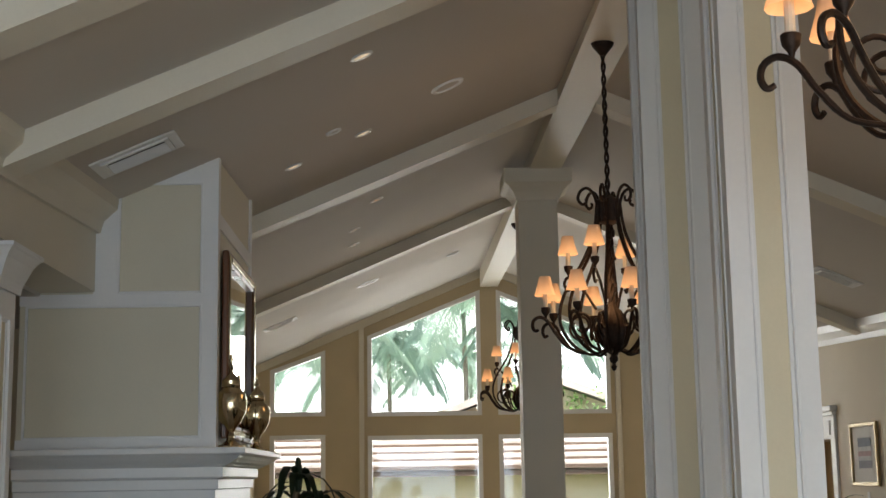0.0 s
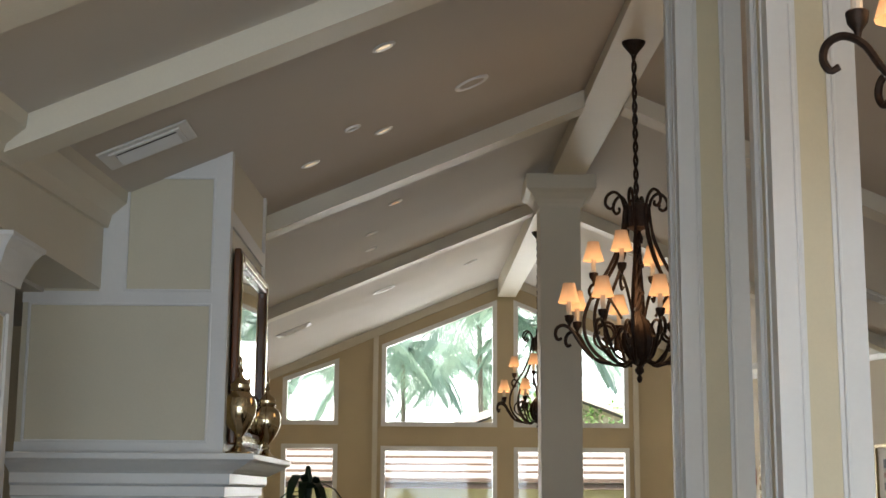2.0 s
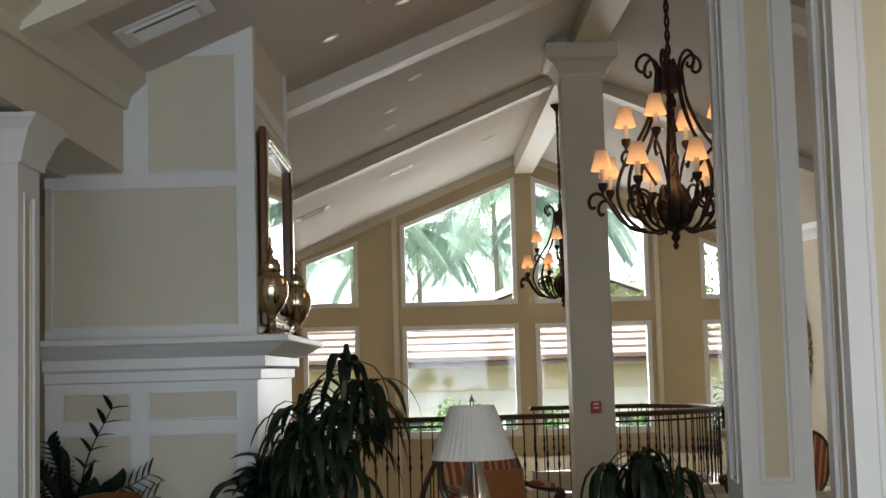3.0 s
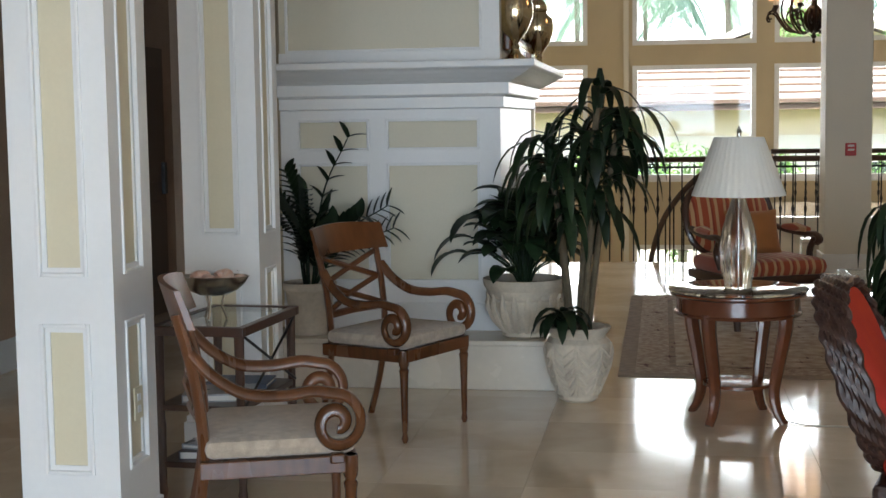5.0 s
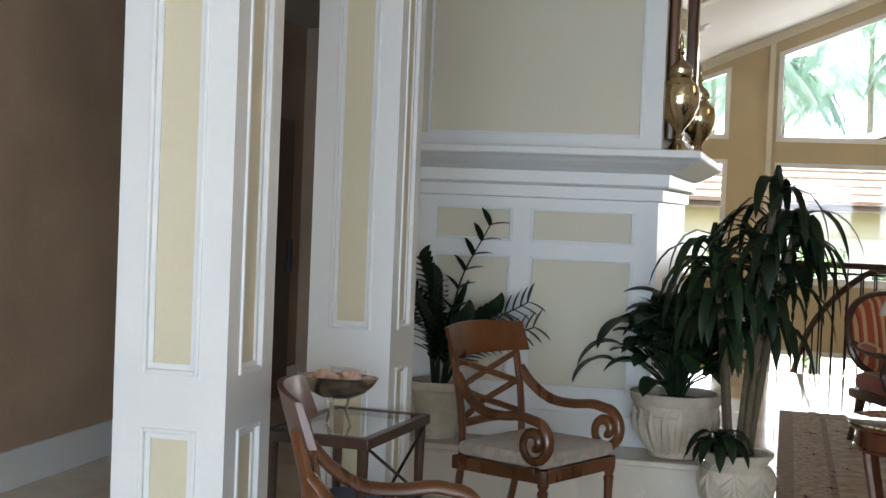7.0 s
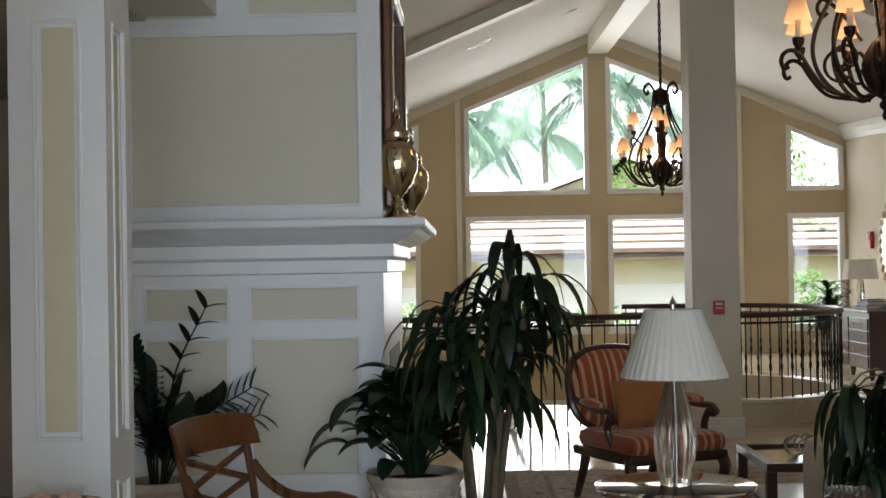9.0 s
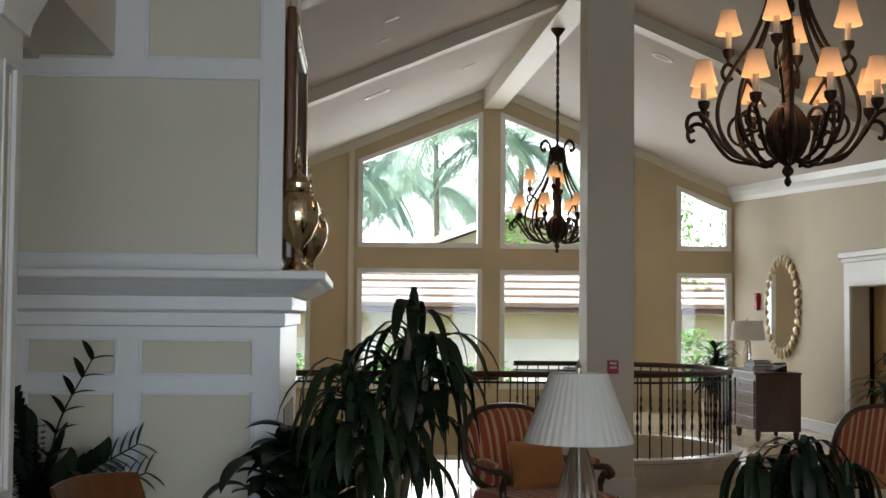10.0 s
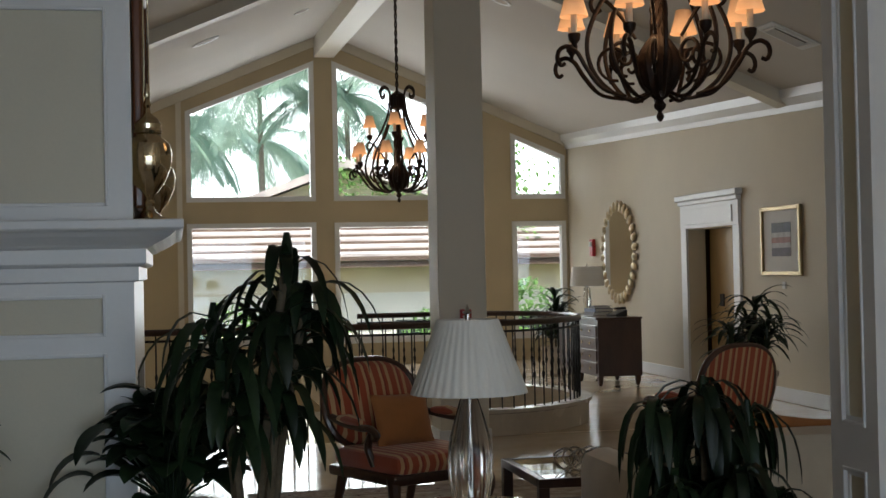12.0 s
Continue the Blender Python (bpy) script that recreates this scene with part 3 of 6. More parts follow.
# mantel: stacked mouldings that wrap the breast
bm = bmesh.new()
prof = [(0.004, 1.565), (0.022, 1.572), (0.022, 1.632), (0.048, 1.642), (0.055, 1.650), (0.055, 1.710), (0.082, 1.720), (0.095, 1.730), (0.125, 1.743), (0.16, 1.763), (0.185, 1.782), (0.20, 1.786), (0.212, 1.791), (0.218, 1.798), (0.218, 1.828), (0.213, 1.833)]
rr = [[bm.verts.new(p) for p in ((X0, -a, z), (X1 + a, -a, z), (X1 + a, D + a, z), (X0, D + a, z))] for a, z in prof]
for a, b in zip(rr, rr[1:]):
    for i in range(4):
        bm.faces.new((a[i], a[(i + 1) % 4], b[(i + 1) % 4], b[i]))
bm.faces.new(rr[0][::-1])
bm.faces.new(rr[-1])
part("mantel", bm, WHITE, fp, "deep white stepped mantel shelf")
part("plinth", boxes((X0, X1 + 0.012, -0.012, D, 0.28, 0.44), bevel=0.004), WHITE, fp)
part("hearth", boxes((X0, X1 + 0.42, -0.36, D + 0.3, 0.0, 0.25), (X0, X1 + 0.44, -0.38, D + 0.32, 0.25, 0.28), bevel=0.006), HEARTH, fp, "pale stone raised hearth")

# ---------------------------------------------------------------- chandeliers
def chandelier(loc, top, rz, label):
    """Hung at loc (its lowest point); top is the height of the ceiling plate."""
    ch = empty("chandelier", loc, rz, label, "chandelier", "iron chandeliers")
    H = top - loc[2]
    part("ceiling_plate", lathe(bmesh.new(), [(0.02, H - 0.10), (0.035, H - 0.08), (0.075, H - 0.03), (0.085, H - 0.01), (0.085, H)], 20), IRON, ch, smooth=True)
    bm = bmesh.new()
    zz = [1.27 + (H - 0.09 - 1.27) * i / 90 for i in range(91)]
    for k in (0, math.pi):
        tube(bm, [(0.011 * math.cos(k + z * 32), 0.011 * math.sin(k + z * 32), z) for z in zz], 0.010, 6)
    part("hanging_rod", bm, IRON, ch, "twisted iron rod", smooth=True)
    prof = [(0.0, 0.0), (0.012, 0.01), (0.020, 0.03), (0.010, 0.055), (0.028, 0.075), (0.03, 0.095), (0.015, 0.115), (0.05, 0.14), (0.085, 0.19), (0.112, 0.26), (0.115, 0.32), (0.095, 0.38), (0.065, 0.43), (0.035, 0.46), (0.025, 0.5)]
    part("body", lathe(bmesh.new(), prof, 24, ripple=0.07, lobes=12), IRON, ch, "leaf-carved iron bulb and finial", smooth=True)
    bm = bmesh.new()
    for k in (0, 2.1, 4.2):
        tube(bm, [(0.016 * math.cos(k + z * 20), 0.016 * math.sin(k + z * 20), z) for z in [0.48 + 0.62 * i / 40 for i in range(41)]], 0.014, 6)
    rnd = random.Random(4)
    for i in range(26):
        z, a = 0.5 + 0.55 * i / 26, rnd.random() * 6.28
        lathe(bm, [(0.012, -0.02), (0.014, 0.0), (0.0, 0.03)], 5, (0.032 * math.cos(a), 0.032 * math.sin(a), z))
    part("stem", bm, IRON, ch, "twisted thorny stem", smooth=True)
    part("crown", lathe(bmesh.new(), [(0.03, 1.06), (0.075, 1.08), (0.085, 1.13), (0.075, 1.2), (0.09, 1.24), (0.05, 1.26), (0.02, 1.28)], 20, ripple=0.06, lobes=10), IRON, ch, smooth=True)
    rib = smooth_line([(0.085, 0, 1.22), (0.10, 0, 1.08), (0.125, 0, 0.97), (0.20, 0, 0.80), (0.315, 0, 0.62), (0.375, 0, 0.46), (0.365, 0, 0.32), (0.29, 0, 0.20), (0.17, 0, 0.125), (0.07, 0, 0.15)], 6)
    low = smooth_line([(0.20, 0, 0.135), (0.33, 0, 0.17), (0.42, 0, 0.27), (0.475, 0, 0.355), (0.53, 0, 0.385), (0.575, 0, 0.365), (0.588, 0, 0.32), (0.57, 0, 0.285), (0.545, 0, 0.295)], 5)
    up = smooth_line([(0.12, 0, 0.45), (0.2, 0, 0.58), (0.27, 0, 0.66), (0.33, 0, 0.70), (0.36, 0, 0.655), (0.335, 0, 0.605), (0.3, 0, 0.62)], 5)
    curl = smooth_line([(0.075, 0, 1.1), (0.085, 0, 1.2), (0.11, 0, 1.29), (0.16, 0, 1.33), (0.21, 0, 1.30), (0.225, 0, 1.245), (0.195, 0, 1.21), (0.165, 0, 1.225), (0.17, 0, 1.25)], 5)
    inner = [Vector(p) for p in spiral((0.235, 0, 0.335), 0.105, 0.03, -100, 330, 22)]

    def ring_of(name, line, count, r0, off=0.0, label=""):
        for i in range(count):
            a = off + 2 * math.pi * i / count
            bm = bmesh.new()
            n = len(line)
            tube(bm, [(p[0] * math.cos(a), p[0] * math.sin(a), p[2]) for p in line], [r0 * (1.0 if 0.15 < k / n < 0.85 else 0.85) for k in range(n)], 7)
            part(name, bm, IRON, ch, label, smooth=True)

    ring_of("rib", rib, 8, 0.0125, 0.39)
    ring_of("arm", low, 8, 0.0125)
    ring_of("upper_arm", up, 4, 0.0115, 0.95)
    ring_of("top_scroll", curl, 6, 0.0115)
    ring_of("scroll", inner, 8, 0.0105, 0.2)
    for count, r, z, off in ((8, 0.49, 0.375, 0.0), (4, 0.325, 0.705, 0.95)):
        for i in range(count):
            a = off + 2 * math.pi * i / count
            c = (r * math.cos(a), r * math.sin(a), z)
            light = part("candle_light", lathe(bmesh.new(), [(0.008, 0), (0.012, 0.02), (0.03, 0.045), (0.034, 0.075), (0.03, 0.08)], 12, c), IRON, ch, smooth=True)
            part("sleeve", lathe(bmesh.new(), [(0.017, 0.075), (0.017, 0.19)], 10, c), CANDLE, light, "cream candle sleeve", smooth=True)
            sh = part("shade", lathe(bmesh.new(), [(0.076, 0.165), (0.066, 0.20), (0.054, 0.24), (0.046, 0.275), (0.042, 0.30)], 20, c, ripple=0.02, lobes=10, close=False), LIT_SHADE, light, "small lit peach silk bell shade", smooth=True)
    return ch


CHB = "bronzed iron chandelier with scrolled arms and small lit shades"
chandelier((3.56, 8.06, 2.35), 4.785, 8, CHB)
chandelier((3.556, 16.61, 2.367), 5.03, 20, CHB)
chandelier((3.80, 2.30, 2.51), 4.5, 30, CHB)
for c, p in (((3.5, 8.0, 2.95), 4), ((3.5, 16.7, 2.95), 4), ((3.75, 2.3, 3.0), 3)):
    b = new("chandelier_bulbs", bpy.data.lights.new("chandelier_bulbs", "POINT"))
    b.data.energy, b.data.color, b.data.shadow_soft_size = p, (1.0, 0.62, 0.32), 0.25
    b.matrix_basis = pose(*c)


# ---------------------------------------------------------------- scroll-arm chairs
def scroll_chair(loc, rz, label):
    """Front is -y. A klismos armchair: curved crest, crossed splats, scrolled arms."""
    ch = empty("armchair", loc, rz, label, "chair", "scroll-arm chairs")
    for s in (-1, 1):
        part("front_leg", lathe(bmesh.new(), [(0.010, 0), (0.017, 0.02), (0.011, 0.045), (0.015, 0.06), (0.018, 0.22), (0.021, 0.31), (0.025, 0.33), (0.018, 0.34), (0.025, 0.355), (0.025, 0.42)], 14, (s * 0.245, -0.25, 0)), WOOD, ch, smooth=True)
        bm = bmesh.new()
        line = smooth_line([(s * 0.20, 0.33, 0.0), (s * 0.205, 0.27, 0.2), (s * 0.21, 0.235, 0.42), (s * 0.215, 0.255, 0.65), (s * 0.225, 0.31, 0.87)], 6)
        tube(bm, line, [0.023] * len(line), 8, 0.75)
        part("back_post", bm, WOOD, ch, smooth=True)
        bm = bmesh.new()
        line = smooth_line([(s * 0.225, 0.27, 0.75), (s * 0.235, 0.20, 0.68), (s * 0.25, 0.10, 0.625), (s * 0.26, -0.02, 0.615), (s * 0.265, -0.13, 0.625), (s * 0.265, -0.2, 0.615)], 5)
        line += [Vector(p) for p in spiral((s * 0.265, -0.205, 0.522), 0.094, 0.018, 86, 86 + 540, 40, "yz")][1:]
        tube(bm, line, [0.017] * (len(line) - 8) + [0.017 - 0.0007 * i for i in range(8)], 10, 1.35)
        part("scroll_arm", bm, WOOD, ch, "carved arm ending in a scroll", smooth=True)
        part("arm_support", boxes((s * 0.265 - 0.02, s * 0.265 + 0.02, -0.23, -0.18, 0.40, 0.43), bevel=0.006), WOOD, ch)
    part("seat_rail", boxes((-0.26, 0.26, -0.275, -0.235, 0.365, 0.42), (-0.22, 0.22, 0.21, 0.25, 0.365, 0.42), (-0.262, -0.225, -0.235, 0.25, 0.365, 0.42), (0.225, 0.262, -0.235, 0.25, 0.365, 0.42), bevel=0.004), WOOD, ch)
    bm = boxes((-0.255, 0.255, -0.272, 0.235, 0.42, 0.485), bevel=0.03)
    part("seat", bm, LINEN, ch, "woven linen upholstered seat", smooth=True)
    bm = bmesh.new()
    n = 12
    f, b = [], []
    for i in range(n + 1):
        u = -1 + 2 * i / n
        x, y = 0.265 * u, 0.262 + 0.06 * (1 - u * u)
        for row, off in ((f, -0.016), (b, 0.016)):
            row.append((bm.verts.new((x, y + off * 0.8, 0.825)), bm.verts.new((x, y + off * 0.6 + 0.045, 0.945 + 0.014 * (1 - u * u)))))
    for row in (f, b):
        for p, q in zip(row, row[1:]):
            bm.faces.new((p[0], q[0], q[1], p[1]))
    for p, q, r, t in zip(f, f[1:], b, b[1:]):
        bm.faces.new((p[0], q[0], t[0], r[0]))
        bm.faces.new((p[1], q[1], t[1], r[1]))
    for i in (0, -1):
        bm.faces.new((f[i][0], f[i][1], b[i][1], b[i][0]))
    part("crest_rail", bm, WOOD, ch, "broad curved crest rail", smooth=True)
    for z in (0.545, ):
        part("lower_rail", tube(bmesh.new(), [(-0.21, 0.245, z), (0, 0.275, z), (0.21, 0.245, z)], 0.018, 8), WOOD, ch, smooth=True)
    for z0, z1 in ((0.56, 0.69), (0.69, 0.81)):
        for s in (-1, 1):
            part("splat", tube(bmesh.new(), [(-s * 0.205, 0.25 + (z0 - 0.55) * 0.18, z0), (0, 0.29, (z0 + z1) / 2), (s * 0.205, 0.25 + (z1 - 0.55) * 0.18, z1)], 0.014, 6), WOOD, ch, smooth=True)
    return ch


scroll_chair((0.465, 6.015, 0), 66, "cherry wood scroll-arm chair with a linen seat beside the hearth").scale = (1.06, 0.93, 1.04)
scroll_chair((0.46, 3.89, 0), 109, "cherry wood scroll-arm chair with a linen seat beside the column").scale = (1.06, 0.95, 1.04)

# ---------------------------------------------------------------- glass side table with books and bowl
tb = empty("side_table", (-0.03, 4.94, 0), -4, "dark iron and wood side table with a glass top", "table")
TX, TY, TZ = 0.2, 0.33, 0.70
part("glass_top", boxes((-TX + 0.03, TX - 0.03, -TY + 0.03, TY - 0.03, TZ - 0.012, TZ), bevel=0.002), glass("table_glass", (0.85, 0.9, 0.88)), tb, "clear glass top")
part("top_frame", boxes((-TX, TX, -TY, -TY + 0.035, TZ - 0.035, TZ + 0.003), (-TX, TX, TY - 0.035, TY, TZ - 0.035, TZ + 0.003), (-TX, -TX + 0.035, -TY + 0.035, TY - 0.035, TZ - 0.035, TZ + 0.003), (TX - 0.035, TX, -TY + 0.035, TY - 0.035, TZ - 0.035, TZ + 0.003), bevel=0.004), DARK_WOOD, tb)
for sx in (-1, 1):
    for sy in (-1, 1):
        part("leg", lathe(bmesh.new(), [(0.014, 0), (0.02, 0.03), (0.016, 0.05), (0.02, 0.3), (0.016, 0.33), (0.021, TZ - 0.036)], 10, (sx * (TX - 0.03), sy * (TY - 0.03), 0)), DARK_WOOD, tb, smooth=True)
for z in (0.13, 0.36):
    part("shelf", boxes((-TX + 0.02, TX - 0.02, -TY + 0.02, TY - 0.02, z, z + 0.025), bevel=0.004), DARK_WOOD, tb)
for s in (-1, 1):
    part("cross_brace", tube(bmesh.new(), [(TX - 0.01, s * (TY - 0.04), 0.39), (TX - 0.01, -s * (TY - 0.04), TZ - 0.04)], 0.006, 6), BLACK_IRON, tb, smooth=True)


def book(loc, size, rz, mat, label):
    w, d, h = size
    bk = empty("book", loc, rz, label, "book")
    part("cover", boxes((-w / 2, w / 2, -d / 2, d / 2, 0, 0.004), (-w / 2, w / 2, -d / 2, d / 2, h - 0.004, h), (-w / 2, -w / 2 + 0.004, -d / 2, d / 2, 0.004, h - 0.004)), mat, bk)
    part("pages", boxes((-w / 2 + 0.005, w / 2 - 0.008, -d / 2 + 0.006, d / 2 - 0.006, 0.0045, h - 0.0045)), PAPER, bk, "pale page block")
    return bk


C_BLUE = material("blue_book_cloth", (0.10, 0.13, 0.20), 0.5)
C_GREY = material("grey_magazine", (0.35, 0.36, 0.38), 0.3, vary=0.4, scale=12)
C_DARK = material("dark_book_cloth", (0.04, 0.03, 0.035), 0.5)
book((-0.03, 4.82, 0.385), (0.28, 0.22, 0.03), 12, C_GREY, "glossy magazine lying on the shelf")
book((-0.02, 5.08, 0.385), (0.2, 0.26, 0.022), 94, C_BLUE, "blue cloth book lying on the shelf")
book((-0.03, 4.80, 0.155), (0.28, 0.24, 0.035), 5, C_DARK, "dark large book on the bottom shelf")
book((-0.02, 4.79, 0.19), (0.25, 0.2, 0.02), -12, C_GREY, "glossy magazine on the bottom shelf")
book((-0.03, 5.1, 0.155), (0.26, 0.2, 0.03), 20, C_BLUE, "blue book on the bottom shelf")
bw = empty("shell_bowl", (-0.06, 4.86, TZ + 0.003), 0, "footed oval silver bowl on the glass table", "bowl")
part("bowl", lathe(bmesh.new(), [(0.015, 0.092), (0.06, 0.097), (0.105, 0.118), (0.135, 0.145), (0.155, 0.175), (0.150, 0.175), (0.128, 0.148), (0.095, 0.122), (0.05, 0.103), (0.0, 0.10)], 32, close=False, squash=0.62), SILVER, bw, smooth=True)
for a in (0.4, 2.5, 4.6):
    part("foot", tube(bmesh.new(), [(0.05 * math.cos(a), 0.035 * math.sin(a), 0.11), (0.035 * math.cos(a), 0.03 * math.sin(a), 0.05), (0.055 * math.cos(a), 0.045 * math.sin(a), 0.0)], 0.006, 6), SILVER, bw, smooth=True)
SHELL = material("sea_shell", (0.75, 0.62, 0.52), 0.35, vary=0.5, scale=25, grain=60, second=(0.50, 0.22, 0.13), stretch=(1, 0.2, 1))
for i, (x, y, r, a) in enumerate(((-0.06, 0.01, 0.038, 20), (0.05, -0.02, 0.042, 150), (0.0, 0.05, 0.03, 80), (0.1, 0.03, 0.025, 40), (0.0, -0.04, 0.028, 220))):
    bm = bmesh.new()
    line = spiral((0, 0, 0), r * 0.75, 0.006, 0, 620, 30)
    tube(bm, line, [r * 0.55 * (1 - 0.9 * k / 30) + 0.003 for k in range(31)], 10)
    bmesh.ops.rotate(bm, verts=bm.verts[:], cent=(0, 0, 0), matrix=Euler((radians(60), 0, radians(a))).to_matrix())
    thing("sea_shell", bm, SHELL, "striped sea shell lying in the silver bowl", "shell", (-0.06 + x, 4.86 + y, TZ + 0.145 + 0.6 * r), group="shells in the bowl", smooth=True)

# ---------------------------------------------------------------- pots and plants
def leaf(bm, base, direction, length, width, droop, folds=6, lift=0.0, rnd=None):
    """A strap leaf with a folded midrib that arches over."""
    d = Vector(direction).normalized()
    side = d.cross(Vector((0, 0, 1)))
    side = side.normalized() if side.length > 1e-3 else Vector((1, 0, 0))
    p, rows = Vector(base), []
    v = d.copy()
    for i in range(folds + 1):
        t = i / folds
        w = width * (math.sin(math.pi * min(0.12 + 0.88 * t, 1.0)) ** 0.7) * 0.5
        up = side.cross(v).normalized()
        rows.append((bm.verts.new(p - side * w + up * 0.25 * w), bm.verts.new(p), bm.verts.new(p + side * w + up * 0.25 * w)))
        p = p + v * (length / folds)
        v = (v + Vector((0, 0, -droop / folds))).normalized()
    for a, b in zip(rows, rows[1:]):
        bm.faces.new((a[0], a[1], b[1], b[0]))
        bm.faces.new((a[1], a[2], b[2], b[1]))


def pot(loc, profile, lobes, ripple, label, name="plant_pot"):
    top = profile[-1]
    pt = empty(name, loc, 0, label, "pot")
    part("body", lathe(bmesh.new(), profile + [(top[0] - 0.03, top[1]), (top[0] - 0.04, top[1] - 0.05)], 48, ripple=0.0, close=True), POT, pt, smooth=True)
    if lobes:
        lo, hi = profile[2][1], profile[-4][1]
        for i in range(lobes):
            a = 2 * math.pi * i / lobes
            line = []
            for k in range(9):
                z = lo + (hi - lo) * k / 8
                r = np.interp(z, [q[1] for q in profile], [q[0] for q in profile])
                line.append(((r + 0.002) * math.cos(a), (r + 0.002) * math.sin(a), z))
            part("flute", tube(bmesh.new(), line, [ripple * math.sin(math.pi * (0.12 + 0.8 * k / 8)) for k in range(9)], 6), POT, pt, "raised moulded leaf rib", smooth=True)
    return pt


def soil_of(pt, r, z):
    part("soil", lathe(bmesh.new(), [(r, z - 0.02), (r * 0.9, z), (0.01, z + 0.01)], 20), SOIL, pt, "dark potting soil")


def cane_plant(loc, canes, label, seed, n=34, size=(0.42, 0.055), droop=(1.6, 2.6), scatter=0.10, spread=(0.35, 1.0)):
    """canes: rows of x, y offset, height and lean; leaves rise from the top of each cane and arch down."""
    rnd = random.Random(seed)
    pl = empty("potted_dracaena", loc, 0, label, "plant")
    for cx, cy, h, lx, ly in canes:
        line = smooth_line([(cx, cy, 0), (cx + lx * 0.4, cy + ly * 0.4, h * 0.5), (cx + lx, cy + ly, h)], 6)
        cane = part("cane", tube(bmesh.new(), line, 0.017, 8), STEM, pl, "pale ringed cane", smooth=True)
        part("cane_tip", lathe(bmesh.new(), [(0.018, h - 0.12), (0.027, h - 0.05), (0.022, h + 0.03), (0.011, h + 0.08)], 8, (cx + lx, cy + ly, 0)), LEAF, pl, "dark leaf sheaths", smooth=True)
        bm = bmesh.new()
        for i in range(n if h < 1.2 else n * 3 // 5):
            a = i * 2.4 + rnd.random() * 0.5
            z = h - scatter * 5 * rnd.random() ** 1.5 * min(h, 0.6) + (0.02 if h < 1.2 else -0.05)
            e = rnd.uniform(*spread)
            leaf(bm, (cx + lx * z / h, cy + ly * z / h, z), (math.cos(a), math.sin(a), e * 1.6), size[0] * rnd.uniform(0.7, 1.15), size[1] * rnd.uniform(0.8, 1.2), rnd.uniform(*droop), 7)
        part("leaves", bm, LEAF, pl, "long drooping dark green strap leaves", smooth=True, angle=80)
    return pl


# tall dracaena in the leaf-carved pot in front of the hearth
PX, PY = 1.315, 6.75
p1 = pot((PX, PY, 0), [(0.085, 0.0), (0.105, 0.015), (0.10, 0.03), (0.13, 0.10), (0.165, 0.20), (0.178, 0.27), (0.17, 0.32), (0.145, 0.345), (0.15, 0.36), (0.17, 0.385), (0.172, 0.40)], 8, 0.013, "cast stone pot with carved leaf ribs standing on the marble floor")
for k in range(8):
    a0 = 2 * math.pi * (k + 0.5) / 8
    for j in range(5):
        for sgn in (-1, 1):
            line = []
            for q in range(5):
                z = 0.045 + 0.05 * j + 0.06 * q / 4
                rr_ = np.interp(z, [0.03, 0.10, 0.20, 0.27, 0.32, 0.345], [0.10, 0.13, 0.165, 0.178, 0.17, 0.145])
                aa = a0 + sgn * 0.36 * (q / 4) ** 0.8
                line.append((rr_ * math.cos(aa), rr_ * math.sin(aa), z))
            part("leaf_vein", tube(bmesh.new(), line, [0.014, 0.015, 0.013, 0.010, 0.005], 6), POT, p1, "carved leaf vein", smooth=True)
soil_of(p1, 0.13, 0.36)
cane_plant((PX, PY, 0.36), [(0.0, 0.0, 1.31, 0.13, -0.24), (-0.05, 0.03, 1.04, -0.10, -0.05), (0.05, 0.02, 1.12, 0.17, -0.04), (0.03, -0.05, 0.98, 0.10, -0.12), (-0.03, -0.03, 0.90, -0.10, -0.12)], "tall dracaena with drooping dark leaves in the carved pot", 11, n=27, size=(0.46, 0.052), droop=(3.4, 5.6), scatter=0.15, spread=(0.5, 1.5))
bmp = empty("potted_seedling", (PX - 0.08, PY - 0.1, 0.36), 0, "small broad-leaved shoot at the rim of the carved pot", "plant")
bm = bmesh.new()
rnd = random.Random(3)
for i in range(14):
    a = i * 2.4
    leaf(bm, (0, 0, 0.06 + 0.005 * i), (math.cos(a), math.sin(a), 0.7), 0.24, 0.06, 3.2, 6)
part("leaves", bm, LEAF, bmp, smooth=True, angle=80)

# broad-leaved plant in the fluted urn on the hearth
UX, UY = 0.99, 7.15
p2 = pot((UX, UY, 0.28), [(0.11, 0.0), (0.13, 0.01), (0.12, 0.03), (0.17, 0.10), (0.205, 0.18), (0.21, 0.215), (0.20, 0.225), (0.215, 0.25), (0.215, 0.27), (0.23, 0.29), (0.235, 0.33)], 18, 0.024, "wide fluted cast stone urn standing on the hearth")
soil_of(p2, 0.19, 0.29)
pl = empty("peace_lily", (UX, UY, 0.57), 0, "bushy broad-leaved plant in the fluted urn", "plant")
rnd = random.Random(8)
for i in range(84):
    bm = bmesh.new()
    a, u = i * 2.4 + rnd.uniform(-0.3, 0.3), (i + 0.5) / 84
    rise, out = 0.12 + 0.36 * (1 - u) ** 0.8 + rnd.uniform(-0.05, 0.05), 0.05 + 0.13 * u + rnd.uniform(-0.03, 0.03)
    tip = Vector((out * math.cos(a), out * math.sin(a), rise))
    tube(bm, smooth_line([(0.03 * math.cos(a), 0.03 * math.sin(a), 0), (tip.x * 0.5, tip.y * 0.5, rise * 0.65), tip], 4), 0.005, 5)
    leaf(bm, tip, (math.cos(a), math.sin(a), rnd.uniform(0.3, 1.2)), rnd.uniform(0.19, 0.27), rnd.uniform(0.11, 0.155), rnd.uniform(1.2, 2.3), 7)
    part("stalk_leaf", bm, LEAF, pl, "", smooth=True, angle=80)
